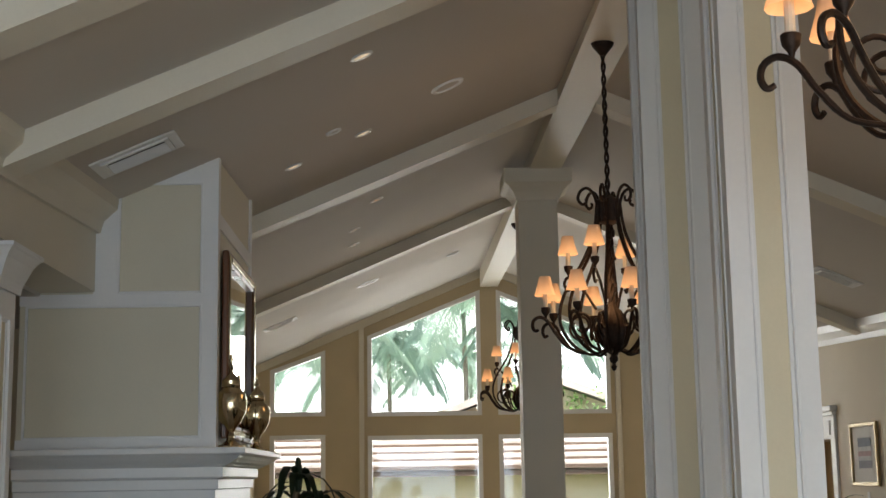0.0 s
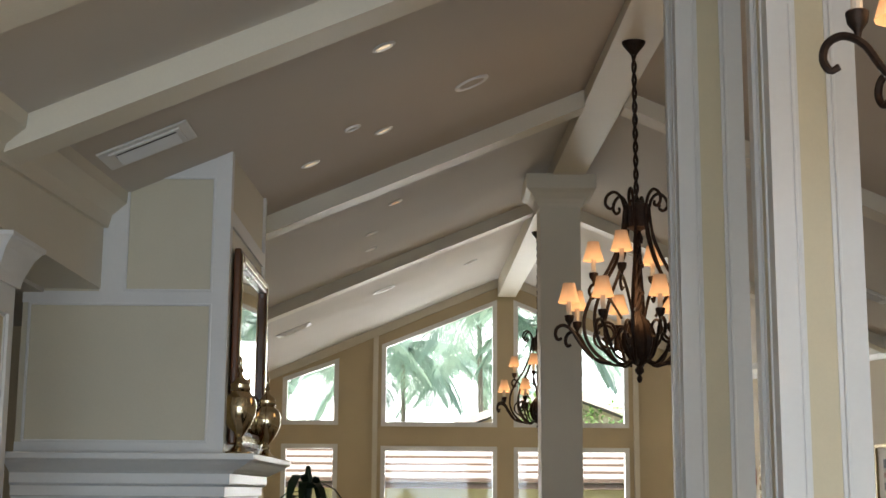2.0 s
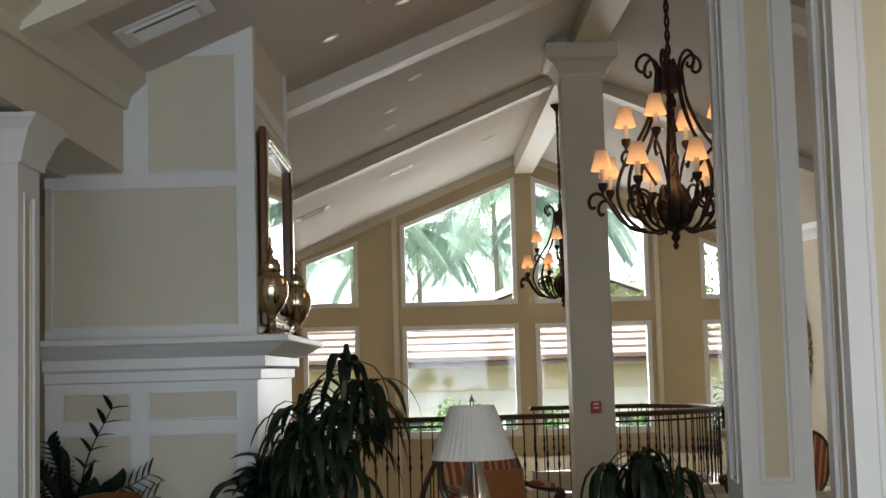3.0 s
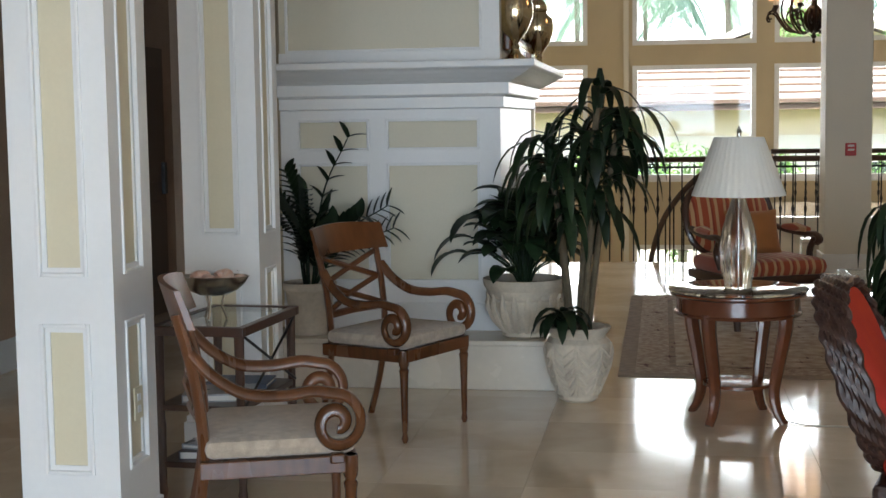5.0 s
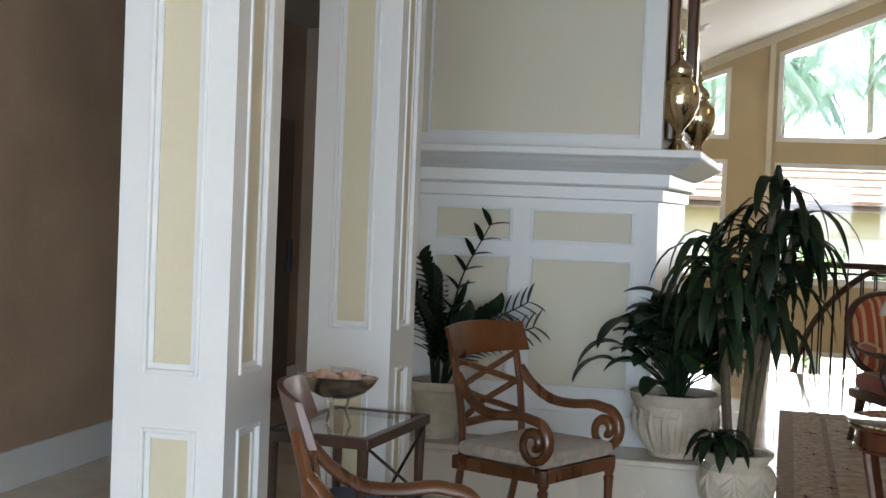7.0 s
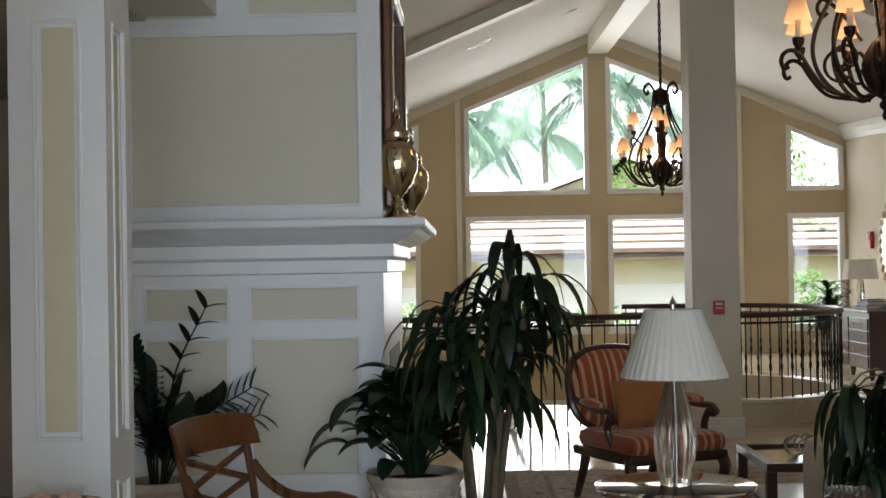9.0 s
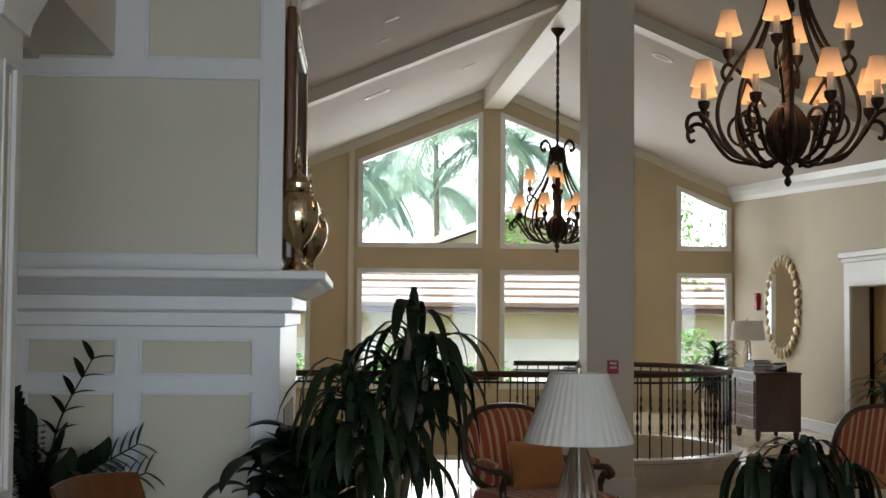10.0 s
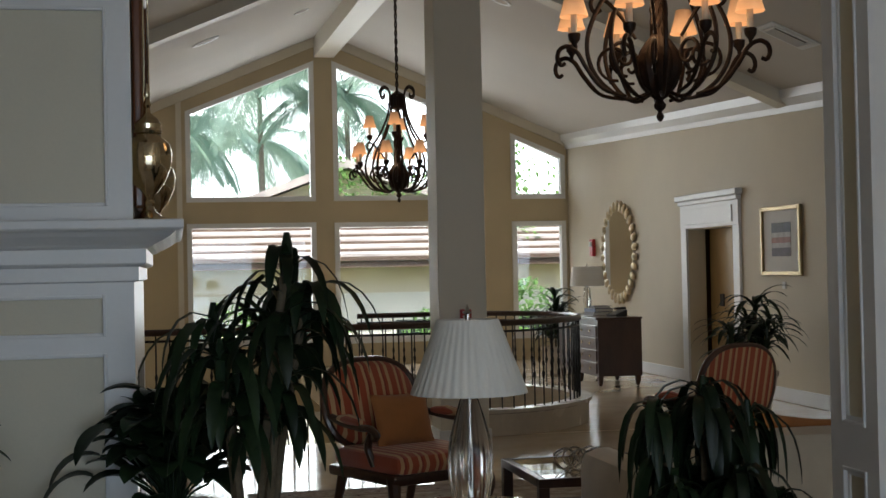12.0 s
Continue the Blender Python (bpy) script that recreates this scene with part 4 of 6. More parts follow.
for a, h, reach in ((3.35, 0.20, 0.30), (3.0, 0.10, 0.34), (3.7, 0.32, 0.24)):
    bm = bmesh.new()
    c = Vector((reach * math.cos(a), reach * math.sin(a), h + 0.07))
    tube(bm, [(0, 0, 0.02), (reach * 0.6 * math.cos(a), reach * 0.6 * math.sin(a), h + 0.08), c], 0.006, 5)
    leaf(bm, c, (math.cos(a), math.sin(a), 0.25), 0.28, 0.13, 2.2, 8)
    part("stalk_leaf", bm, LEAF, pl, "broad outer leaf", smooth=True, angle=80)

# upright feathered plant between column and hearth
p3 = pot((-0.26, 7.16, 0.28), [(0.10, 0.0), (0.105, 0.01), (0.105, 0.03), (0.125, 0.15), (0.14, 0.24), (0.145, 0.25), (0.155, 0.26), (0.155, 0.30)], 0, 0, "smooth white planter standing on the hearth")
soil_of(p3, 0.12, 0.27)
zz = empty("zz_plant", (-0.26, 7.16, 0.55), 0, "feathery dark green plant with paired leaflets", "plant")
rnd = random.Random(21)
for k, (a, h, lean) in enumerate(((0.1, 0.86, 0.24), (3.0, 0.55, 0.26), (0.3, 0.46, 0.46), (-0.5, 0.42, 0.40), (2.2, 0.50, 0.2), (4.2, 0.45, 0.2), (5.4, 0.38, 0.34), (1.2, 0.50, 0.25), (0.0, 0.34, 0.5), (4.9, 0.56, 0.16), (3.6, 0.66, 0.12))):
    line = smooth_line([(0.03 * math.cos(a), 0.03 * math.sin(a), 0), (lean * 0.35 * math.cos(a), lean * 0.35 * math.sin(a), h * 0.6), (lean * math.cos(a), lean * math.sin(a), h)], 8)
    bm = bmesh.new()
    tube(bm, line, [0.008 - 0.005 * i / len(line) for i in range(len(line))], 6)
    for i in range(4, len(line), 2 if h > 0.8 else 1):
        for s in (-1, 1):
            d = (line[i] - line[i - 1]).normalized()
            side = d.cross(Vector((math.sin(a + 0.6), -math.cos(a + 0.6), 0.2))).normalized() * s
            leaf(bm, line[i], side + d * 0.9, 0.115, 0.052, 0.5, 5)
    part("frond", bm, LEAF, zz, smooth=True, angle=80)


def pillow(name, w, h, t, mat, label, m):
    """A stuffed cushion with pinched corners."""
    bm = bmesh.new()
    n = 14
    grid = {}
    for side in (-1, 1):
        for i in range(n + 1):
            for j in range(n + 1):
                u, v = -1 + 2 * i / n, -1 + 2 * j / n
                b = max((1 - u * u) * (1 - v * v), 0.0) ** 0.45
                edge = 1 - 0.07 * (1 - u * u) * abs(v) ** 4 - 0.0
                edge2 = 1 - 0.07 * (1 - v * v) * abs(u) ** 4
                if side > 0 and (i in (0, n) or j in (0, n)):
                    grid[side, i, j] = grid[-1, i, j]
                else:
                    grid[side, i, j] = bm.verts.new((u * w / 2 * edge2, side * t / 2 * b, v * h / 2 * edge))
        for i in range(n):
            for j in range(n):
                bm.faces.new((grid[side, i, j], grid[side, i + 1, j], grid[side, i + 1, j + 1], grid[side, i, j + 1]))
    ob = thing(name, bm, mat, label, "pillow", smooth=True)
    ob.matrix_basis = m
    return ob

# ---------------------------------------------------------------- round table and lamp
RX, RY, TH = 2.125, 6.38, 0.65
rt = empty("round_table", (RX, RY, 0), 11.5, "round mahogany table with sabre legs and a glass top", "table")
part("tabletop", lathe(bmesh.new(), [(0.30, TH - 0.035), (0.325, TH - 0.03), (0.335, TH - 0.02), (0.335, TH - 0.012), (0.32, TH - 0.006)], 48), TABLE_WOOD, rt, smooth=True)
part("apron", lathe(bmesh.new(), [(0.28, TH - 0.125), (0.308, TH - 0.122), (0.312, TH - 0.112), (0.302, TH - 0.105), (0.302, TH - 0.035)], 48), TABLE_WOOD, rt, smooth=True)
part("glass_top", lathe(bmesh.new(), [(0.338, TH - 0.005), (0.342, TH - 0.002), (0.342, TH + 0.004), (0.338, TH + 0.006)], 48), glass("pale_glass", (0.9, 0.95, 0.92)), rt, "polished glass disc", smooth=True)
for k in range(4):
    a = radians(45 + 90 * k)
    bm = bmesh.new()
    line = smooth_line([(r * math.cos(a), r * math.sin(a), z) for r, z in ((0.265, TH - 0.10), (0.262, 0.46), (0.225, 0.28), (0.205, 0.15), (0.225, 0.06), (0.262, 0.0))], 6)
    tube(bm, line, [0.050 - 0.024 * i / len(line) for i in range(len(line))], 10, 0.72)
    part("leg", bm, TABLE_WOOD, rt, "curved sabre leg", smooth=True)
part("shelf", lathe(bmesh.new(), [(0.15, 0.165), (0.17, 0.17), (0.17, 0.185), (0.15, 0.19)], 32), TABLE_WOOD, rt, "small round lower shelf", smooth=True)
LZ = TH + 0.007
lp = empty("table_lamp", (RX, RY - 0.02, LZ), 0, "ribbed clear glass table lamp with a pleated cream shade", "lamp")
lp.scale = (0.93, 0.93, 1.0)
part("base", lathe(bmesh.new(), [(0.068, 0.0), (0.072, 0.01), (0.07, 0.03), (0.08, 0.06), (0.092, 0.13), (0.095, 0.20), (0.085, 0.28), (0.062, 0.36), (0.042, 0.42), (0.028, 0.455), (0.026, 0.47)], 56, ripple=0.03, lobes=14), glass("lamp_glass", (0.99, 0.99, 0.97), 0.15, 1.25), lp, "ribbed glass body", smooth=True)
part("neck", lathe(bmesh.new(), [(0.006, 0.0), (0.006, 0.46), (0.03, 0.47), (0.03, 0.485), (0.012, 0.5), (0.012, 0.76), (0.018, 0.765), (0.006, 0.785), (0.0, 0.80)], 12), SILVER, lp, "metal stem and finial", smooth=True)
part("shade", lathe(bmesh.new(), [(0.243, 0.455), (0.240, 0.465), (0.130, 0.735), (0.127, 0.74), (0.123, 0.735), (0.233, 0.465)], 160, ripple=0.012, lobes=40, close=False), SHADE, lp, "pleated cream drum shade", smooth=True)
cord = tube(bmesh.new(), smooth_line([(RX + 0.1, RY + 0.17, 0.5), (RX + 0.13, RY + 0.2, 0.25), (RX + 0.16, RY + 0.12, 0.03), (RX + 0.28, RY - 0.13, 0.006), (RX + 0.56, RY - 0.18, 0.006)], 8), 0.004, 6)
thing("lamp_cord", cord, CANDLE, "pale lamp cord trailing from the table to the floor", "cord", smooth=True)

# ---------------------------------------------------------------- rug
rug = empty("area_rug", (1.5, 7.42, 0), 0, "worn brown patterned oriental rug on the marble", "rug")
RW, RL = 3.3, 3.7
part("border", boxes((0, RW, 0, RL, 0.0, 0.008), bevel=0.003), RUG, rug, "dark outer border")
part("band", boxes((0.10, RW - 0.10, 0.10, RL - 0.10, 0.008, 0.0095)), RUG_BAND, rug, "figured border band")
part("guard", boxes((0.30, RW - 0.30, 0.30, RL - 0.30, 0.0095, 0.0105)), RUG, rug)
part("field", boxes((0.34, RW - 0.34, 0.34, RL - 0.34, 0.0105, 0.0118)), RUG_FIELD, rug, "pale figured field")
rnd = random.Random(5)
bm = bmesh.new()
for i in range(190):
    x, y = rnd.uniform(0.14, RW - 0.14), rnd.uniform(0.14, RL - 0.14)
    r = rnd.uniform(0.02, 0.06)
    ring = [(x + r * (0.6 + 0.4 * math.cos(3 * k)) * math.cos(k * 0.785), y + r * (0.6 + 0.4 * math.cos(3 * k)) * math.sin(k * 0.785), 0.0122) for k in range(8)]
    bm.faces.new([bm.verts.new(q) for q in ring])
part("motifs", bm, material("rug_motif", (0.12, 0.05, 0.04), 0.95, vary=0.4, grain=200, bump=0.4), rug, "small woven flowers")
tagged(bpy.data.objects["motifs"], kind="stuff")


# ---------------------------------------------------------------- striped armchairs
def bergere(loc, rz, label):
    ch = empty("upholstered_armchair", loc, rz, label, "chair", "striped armchairs")
    for s in (-1, 1):
        line = smooth_line([(s * 0.27, -0.27, 0.36), (s * 0.285, -0.30, 0.28), (s * 0.265, -0.28, 0.12), (s * 0.27, -0.30, 0.0)], 5)
        part("front_leg", tube(bmesh.new(), line, [0.036 - 0.019 * i / len(line) for i in range(len(line))], 8), DARK_WOOD, ch, "carved cabriole leg", smooth=True)
        line = smooth_line([(s * 0.22, 0.25, 0.36), (s * 0.225, 0.29, 0.2), (s * 0.235, 0.35, 0.0)], 5)
        part("rear_leg", tube(bmesh.new(), line, [0.03 - 0.013 * i / len(line) for i in range(len(line))], 8), DARK_WOOD, ch, smooth=True)
        line = smooth_line([(s * 0.275, 0.27, 0.68), (s * 0.295, 0.12, 0.655), (s * 0.31, -0.05, 0.645), (s * 0.315, -0.14, 0.65), (s * 0.31, -0.19, 0.615), (s * 0.305, -0.165, 0.59)], 5)
        arm = part("arm", tube(bmesh.new(), line, 0.022, 8), DARK_WOOD, ch, "carved open arm", smooth=True)
        part("arm_pad", tube(bmesh.new(), [(s * 0.288, 0.17, 0.68), (s * 0.30, 0.06, 0.685), (s * 0.31, -0.06, 0.675)], [0.022, 0.034, 0.022], 10), STRIPE, arm, "padded striped arm rest", smooth=True)
        line = smooth_line([(s * 0.305, -0.14, 0.62), (s * 0.30, -0.10, 0.53), (s * 0.285, -0.13, 0.42)], 5)
        part("arm_post", tube(bmesh.new(), line, 0.02, 8), DARK_WOOD, ch, smooth=True)
    part("seat_rail", boxes((-0.30, 0.30, -0.32, 0.28, 0.32, 0.39), bevel=0.02), DARK_WOOD, ch, smooth=True)
    part("seat", boxes((-0.295, 0.295, -0.335, 0.25, 0.375, 0.505), bevel=0.055), STRIPE, ch, "plump striped seat", smooth=True)
    n = 40
    outline = []
    for i in range(n):
        a = 2 * math.pi * i / n
        x, z = 0.275 * math.copysign(abs(math.cos(a)) ** 0.75, math.cos(a)), 0.74 + 0.27 * math.copysign(abs(math.sin(a)) ** 0.8, math.sin(a))
        outline.append((x, z))
    lean = lambda z: 0.255 + (z - 0.47) * 0.22
    bm = bmesh.new()
    for k, (sc, off) in enumerate(((1.0, 0.0), (0.9, -0.035), (0.5, -0.06))):
        ring = [bm.verts.new((x * sc, lean(0.74 + (z - 0.74) * sc) + off, 0.74 + (z - 0.74) * sc)) for x, z in outline]
        if k:
            for i in range(n):
                bm.faces.new((last[i], last[(i + 1) % n], ring[(i + 1) % n], ring[i]))
        last = ring
    bm.faces.new(last)
    back = [bm.verts.new((x, lean(z) + 0.03, z)) for x, z in outline]
    bm.faces.new(back)
    part("backrest", bm, STRIPE, ch, "rounded striped back", smooth=True, angle=60)
    loop = [(x * 1.03, lean(z) + 0.01, 0.74 + (z - 0.74) * 1.03) for x, z in outline]
    part("back_frame", tube(bmesh.new(), loop + loop[:1], 0.022, 8), DARK_WOOD, ch, "moulded wood frame round the back", smooth=True)
    return ch


bergere((2.42, 9.6, 0), 25, "carved armchair in red and gold stripes on the rug").scale = (1.24, 1.24, 1.0)
bergere((4.62, 10.2, 0), 196, "carved armchair in red and gold stripes beside the sofa").scale = (1.1, 1.1, 1.02)
pillow("throw_pillow", 0.42, 0.34, 0.15, RUST, "rust coloured cushion leaning in the striped armchair", pose(2.41, 9.70, 0.655, -18, 0, 22))

# ---------------------------------------------------------------- red-backed chair with braided frame
rc = empty("cane_armchair", (2.80, 4.56, 0), 74, "low chair with a dark braided frame and orange-red back", "chair")
n = 36
outl = [(0.33 * math.copysign(abs(math.cos(2 * math.pi * i / n)) ** 0.7, math.cos(2 * math.pi * i / n)), 0.56 + 0.33 * math.copysign(abs(math.sin(2 * math.pi * i / n)) ** 0.8, math.sin(2 * math.pi * i / n))) for i in range(n)]
lean = lambda z: 0.22 + (z - 0.3) * 0.36
bm = bmesh.new()
r0 = [bm.verts.new((x * 0.92, lean(z) - 0.05, 0.56 + (z - 0.56) * 0.92)) for x, z in outl]
r1 = [bm.verts.new((x * 0.6, lean(z) - 0.085, 0.56 + (z - 0.56) * 0.6)) for x, z in outl]
for i in range(n):
    bm.faces.new((r0[i], r0[(i + 1) % n], r1[(i + 1) % n], r1[i]))
bm.faces.new(r1)
part("back_cushion", bm, RED, rc, "orange-red upholstered back", smooth=True)
loop = [Vector((x, lean(z), z)) for x, z in outl]
WICKER = material("dark_braided_cane", (0.045, 0.02, 0.014), 0.4, vary=0.5, scale=30, grain=80, bump=0.5)
bm = bmesh.new()
for k in range(7):
    fine = smooth_line(loop + loop[:1], 4)
    tube(bm, [p + Vector((0, 0.006 * math.cos(i * 1.1 + k * 1.257), 0)) + (p - Vector((0, lean(0.56), 0.56))).normalized() * 0.006 * math.sin(i * 1.1 + k * 1.257) + Vector((0, -0.05 + 0.016 * k, 0)) for i, p in enumerate(fine)], 0.015, 6)
part("braided_frame", bm, WICKER, rc, "thick dark braided cane rim", smooth=True)
bm = bmesh.new()
r0 = [bm.verts.new((x, lean(z) + 0.03, z)) for x, z in outl]
bm.faces.new(r0)
bmesh.ops.solidify(bm, geom=bm.faces[:], thickness=0.02)
part("back_panel", bm, WICKER, rc)
part("seat", boxes((-0.32, 0.32, -0.36, 0.22, 0.22, 0.34), bevel=0.05), RED, rc, "orange-red seat", smooth=True)
part("seat_rail", boxes((-0.33, 0.33, -0.37, 0.25, 0.15, 0.225), bevel=0.02), WICKER, rc)
for sx in (-1, 1):
    for sy in (-0.32, 0.22):
        part("leg", lathe(bmesh.new(), [(0.02, 0), (0.028, 0.155)], 10, (sx * 0.29, sy, 0)), WICKER, rc, smooth=True)
pillow("throw_pillow", 0.42, 0.36, 0.16, CREAM_CLOTH, "plump cream cushion lying on the red chair", pose(2.90, 4.46, 0.445, 48, 12, 82))

# ---------------------------------------------------------------- bushy plant by the tall column
BX, BY = 3.02, 6.2
p4 = pot((BX, BY, 0), [(0.15, 0.0), (0.16, 0.02), (0.16, 0.04), (0.19, 0.18), (0.21, 0.28), (0.215, 0.3), (0.225, 0.31), (0.225, 0.34), (0.215, 0.35), (0.225, 0.38)], 0, 0, "broad banded cream planter standing on the marble floor")
soil_of(p4, 0.19, 0.34)
cane_plant((BX, BY, 0.34), [(0.0, 0.0, 0.74, 0.0, 0.0), (-0.07, 0.03, 0.66, -0.10, 0.03), (0.08, 0.0, 0.64, 0.10, 0.0), (0.0, -0.08, 0.42, 0.05, -0.12), (-0.05, -0.05, 0.38, -0.12, -0.08), (0.06, 0.07, 0.44, 0.08, 0.12), (0.05, -0.05, 0.30, 0.18, -0.06)], "dense drooping dracaena in a broad cream planter", 31, n=66, size=(0.40, 0.042), droop=(4.5, 9.0), scatter=0.24, spread=(0.5, 1.8))

# ---------------------------------------------------------------- sofa, coffee table
sf = empty("sofa", (4.02, 7.6, 0), 180, "cream upholstered sofa with rounded arms on the rug edge", "sofa")
part("body", boxes((-0.95, 0.95, -0.42, 0.30, 0.08, 0.40), bevel=0.03), CREAM_CLOTH, sf, smooth=True)
part("backrest", boxes((-0.9, 0.9, 0.22, 0.46, 0.10, 0.80), bevel=0.07), CREAM_CLOTH, sf, "plain padded back", smooth=True)
for s in (-1, 1):
    part("arm", boxes((s * 0.86 - 0.12, s * 0.86 + 0.12, -0.42, 0.42, 0.08, 0.66), bevel=0.09), CREAM_CLOTH, sf, smooth=True)
for x in (-0.38, 0.38):
    part("seat_cushion", boxes((x - 0.36, x + 0.36, -0.44, 0.22, 0.40, 0.53), bevel=0.05), CREAM_CLOTH, sf, smooth=True)
for sx in (-1, 1):
    for sy in (-1, 1):
        part("foot", lathe(bmesh.new(), [(0.02, 0), (0.03, 0.08)], 10, (sx * 0.85, sy * 0.33, 0)), DARK_WOOD, sf)
pillow("throw_pillow", 0.5, 0.4, 0.18, RUST, "rust red cushion propped on the cream sofa", pose(3.95, 7.5, 0.66, 20, 8, 0))
ct = empty("coffee_table", (3.42, 8.95, 0), 0, "low dark coffee table with a glass top", "table")
part("glass_top", boxes((-0.40, 0.40, -0.40, 0.40, 0.405, 0.418), bevel=0.003), glass("coffee_glass", (0.85, 0.9, 0.88)), ct, "glass top")
part("top_frame", boxes((-0.45, 0.45, -0.45, -0.40, 0.37, 0.42), (-0.45, 0.45, 0.40, 0.45, 0.37, 0.42), (-0.45, -0.40, -0.40, 0.40, 0.37, 0.42), (0.40, 0.45, -0.40, 0.40, 0.37, 0.42), bevel=0.004), DARK_WOOD, ct)
part("shelf", boxes((-0.42, 0.42, -0.42, 0.42, 0.14, 0.165), bevel=0.003), DARK_WOOD, ct)
for sx in (-1, 1):
    for sy in (-1, 1):
        part("leg", boxes((sx * 0.42 - 0.03, sx * 0.42 + 0.03, sy * 0.42 - 0.03, sy * 0.42 + 0.03, 0, 0.37), bevel=0.004), DARK_WOOD, ct)
orn = empty("wire_ornament", (3.3, 8.8, 0.42), 0, "bent wire and glass ornament on the coffee table", "ornament")
rnd = random.Random(2)
for i in range(7):
    a, r = i * 0.9, 0.06
    cx_, cy_ = 0.10 * math.cos(a), 0.06 * math.sin(a)
    part("loop", tube(bmesh.new(), [(cx_ + r * math.cos(k * 0.3927), cy_ + 0.02 * math.sin(k), 0.066 + r * math.sin(k * 0.3927)) for k in range(17)], 0.006, 6), SILVER, orn, smooth=True)

# ---------------------------------------------------------------- stair rail
cx, cy, rx, ry = STAIR
ring = [(-0.85 + 0.1182 * i, cy - ry) for i in range(40)]
arc = [(cx + rx * math.sin(math.pi * i / 60), cy - ry * math.cos(math.pi * i / 60)) for i in range(61)]
back_run = [(cx - 0.1 * i, cy + ry) for i in range(1, 9)]
rail_line = ring + arc + back_run
curb = bmesh.new()
rows = []
for i, (x, y) in enumerate(rail_line):
    if x < 3.1 and y < cy:
        continue
    a, b = rail_line[max(i - 1, 0)], rail_line[min(i + 1, len(rail_line) - 1)]
    d = Vector((b[0] - a[0], b[1] - a[1], 0)).normalized()
    o = Vector((d.y, -d.x, 0))
    p = Vector((x, y, 0))
    rows.append([curb.verts.new(q) for q in (p + o * 0.09 + Vector((0, 0, -0.01)), p + o * 0.09 + Vector((0, 0, 0.2)), p + o * 0.12 + Vector((0, 0, 0.21)), p + o * 0.12 + Vector((0, 0, 0.245)), p - o * 0.10 + Vector((0, 0, 0.245)), p - o * 0.10 + Vector((0, 0, -0.3)))])
for a, b in zip(rows, rows[1:]):
    for i in range(6):
        curb.faces.new((a[i], a[(i + 1) % 6], b[(i + 1) % 6], b[i]))
curb.faces.new(rows[0])
curb.faces.new(rows[-1][::-1])
thing("stair_curb", curb, HEARTH, "curved pale stone curb round the stairwell", "curb", kind="structure")
fence = empty("stair_railing", (0, 0, 0), 0, "black iron stair railing with a dark wooden handrail", "railing")
part("handrail", tube(bmesh.new(), [(x, y, 1.065) for x, y in rail_line], 0.034, 10, 0.75), DARK_WOOD, fence, "dark polished handrail", smooth=True)
part("lower_rail", tube(bmesh.new(), [(x, y, 0.985) for x, y in rail_line], 0.012, 6), BLACK_IRON, fence, smooth=True)
prof = [(0.008, 0.246), (0.008, 0.5), (0.016, 0.53), (0.018, 0.56), (0.009, 0.59), (0.009, 0.62), (0.017, 0.65), (0.008, 0.69), (0.008, 1.04)]
BAL = mesh_of("baluster", lathe(bmesh.new(), prof, 7), BLACK_IRON, smooth=True)
TALL = mesh_of("baluster", lathe(bmesh.new(), [(0.008, 0.0)] + prof[1:], 7), BLACK_IRON, smooth=True)
acc, want = 0.0, 0.06
for a, b in zip(rail_line, rail_line[1:]):
    L = math.dist(a, b)
    while want <= acc + L:
        t = (want - acc) / L
        ob = new("baluster", TALL if a[0] < 3.1 and a[1] < cy else BAL)
        ob.parent = fence
        ob.location = (a[0] + (b[0] - a[0]) * t, a[1] + (b[1] - a[1]) * t, 0)
        want += 0.125
    acc += L
sr = empty("stair_handrail", (0, 0, 0), 0, "curved iron rail that descends with the stairs", "railing")
line = smooth_line([(2.6, 14.15, 1.03), (2.3, 14.4, 0.98), (1.95, 14.6, 0.66), (1.72, 14.8, 0.25), (1.6, 15.2, -0.4), (1.7, 16.0, -1.1)], 8)
part("handrail", tube(bmesh.new(), line, 0.032, 10), DARK_WOOD, sr, smooth=True)
for i in range(3, len(line), 3):
    p = line[i]
    part("baluster", tube(bmesh.new(), [(p.x, p.y, p.z), (p.x, p.y, p.z - 0.85)], 0.009, 6), BLACK_IRON, sr, smooth=True)
stairs = empty("staircase", (0, 0, 0), 0, "pale stone stairs going down to the lower storey", "stairs", kind="structure")
for i in range(14):
    a = i / 13
    part("step", boxes((2.9 - 0.26 * i, 3.2 - 0.26 * i, 14.1, 15.4, -0.18 * (i + 1) - 0.14, -0.18 * (i + 1)), bevel=0.01), HEARTH, stairs)

# ---------------------------------------------------------------- mantel things
def brass_urn(loc, s, label):
    u = empty("brass_urn", loc, 20, label, "urn", "brass urns")
    def sc(p):
        return [(r * s, z * s) for r, z in p]
    part("body", lathe(bmesh.new(), sc([(0.085, 0.0), (0.09, 0.008), (0.088, 0.016), (0.06, 0.025), (0.03, 0.05), (0.022, 0.07), (0.028, 0.085), (0.02, 0.10), (0.03, 0.12), (0.07, 0.17), (0.10, 0.24), (0.106, 0.30), (0.095, 0.345), (0.06, 0.375), (0.055, 0.39)]), 32), BRASS, u, smooth=True)
    part("lid", lathe(bmesh.new(), sc([(0.062, 0.391), (0.066, 0.40), (0.06, 0.41), (0.062, 0.43), (0.045, 0.455), (0.018, 0.48), (0.012, 0.50), (0.02, 0.515), (0.014, 0.53), (0.008, 0.545), (0.014, 0.56), (0.006, 0.60), (0.0, 0.615)]), 28), BRASS, u, smooth=True)


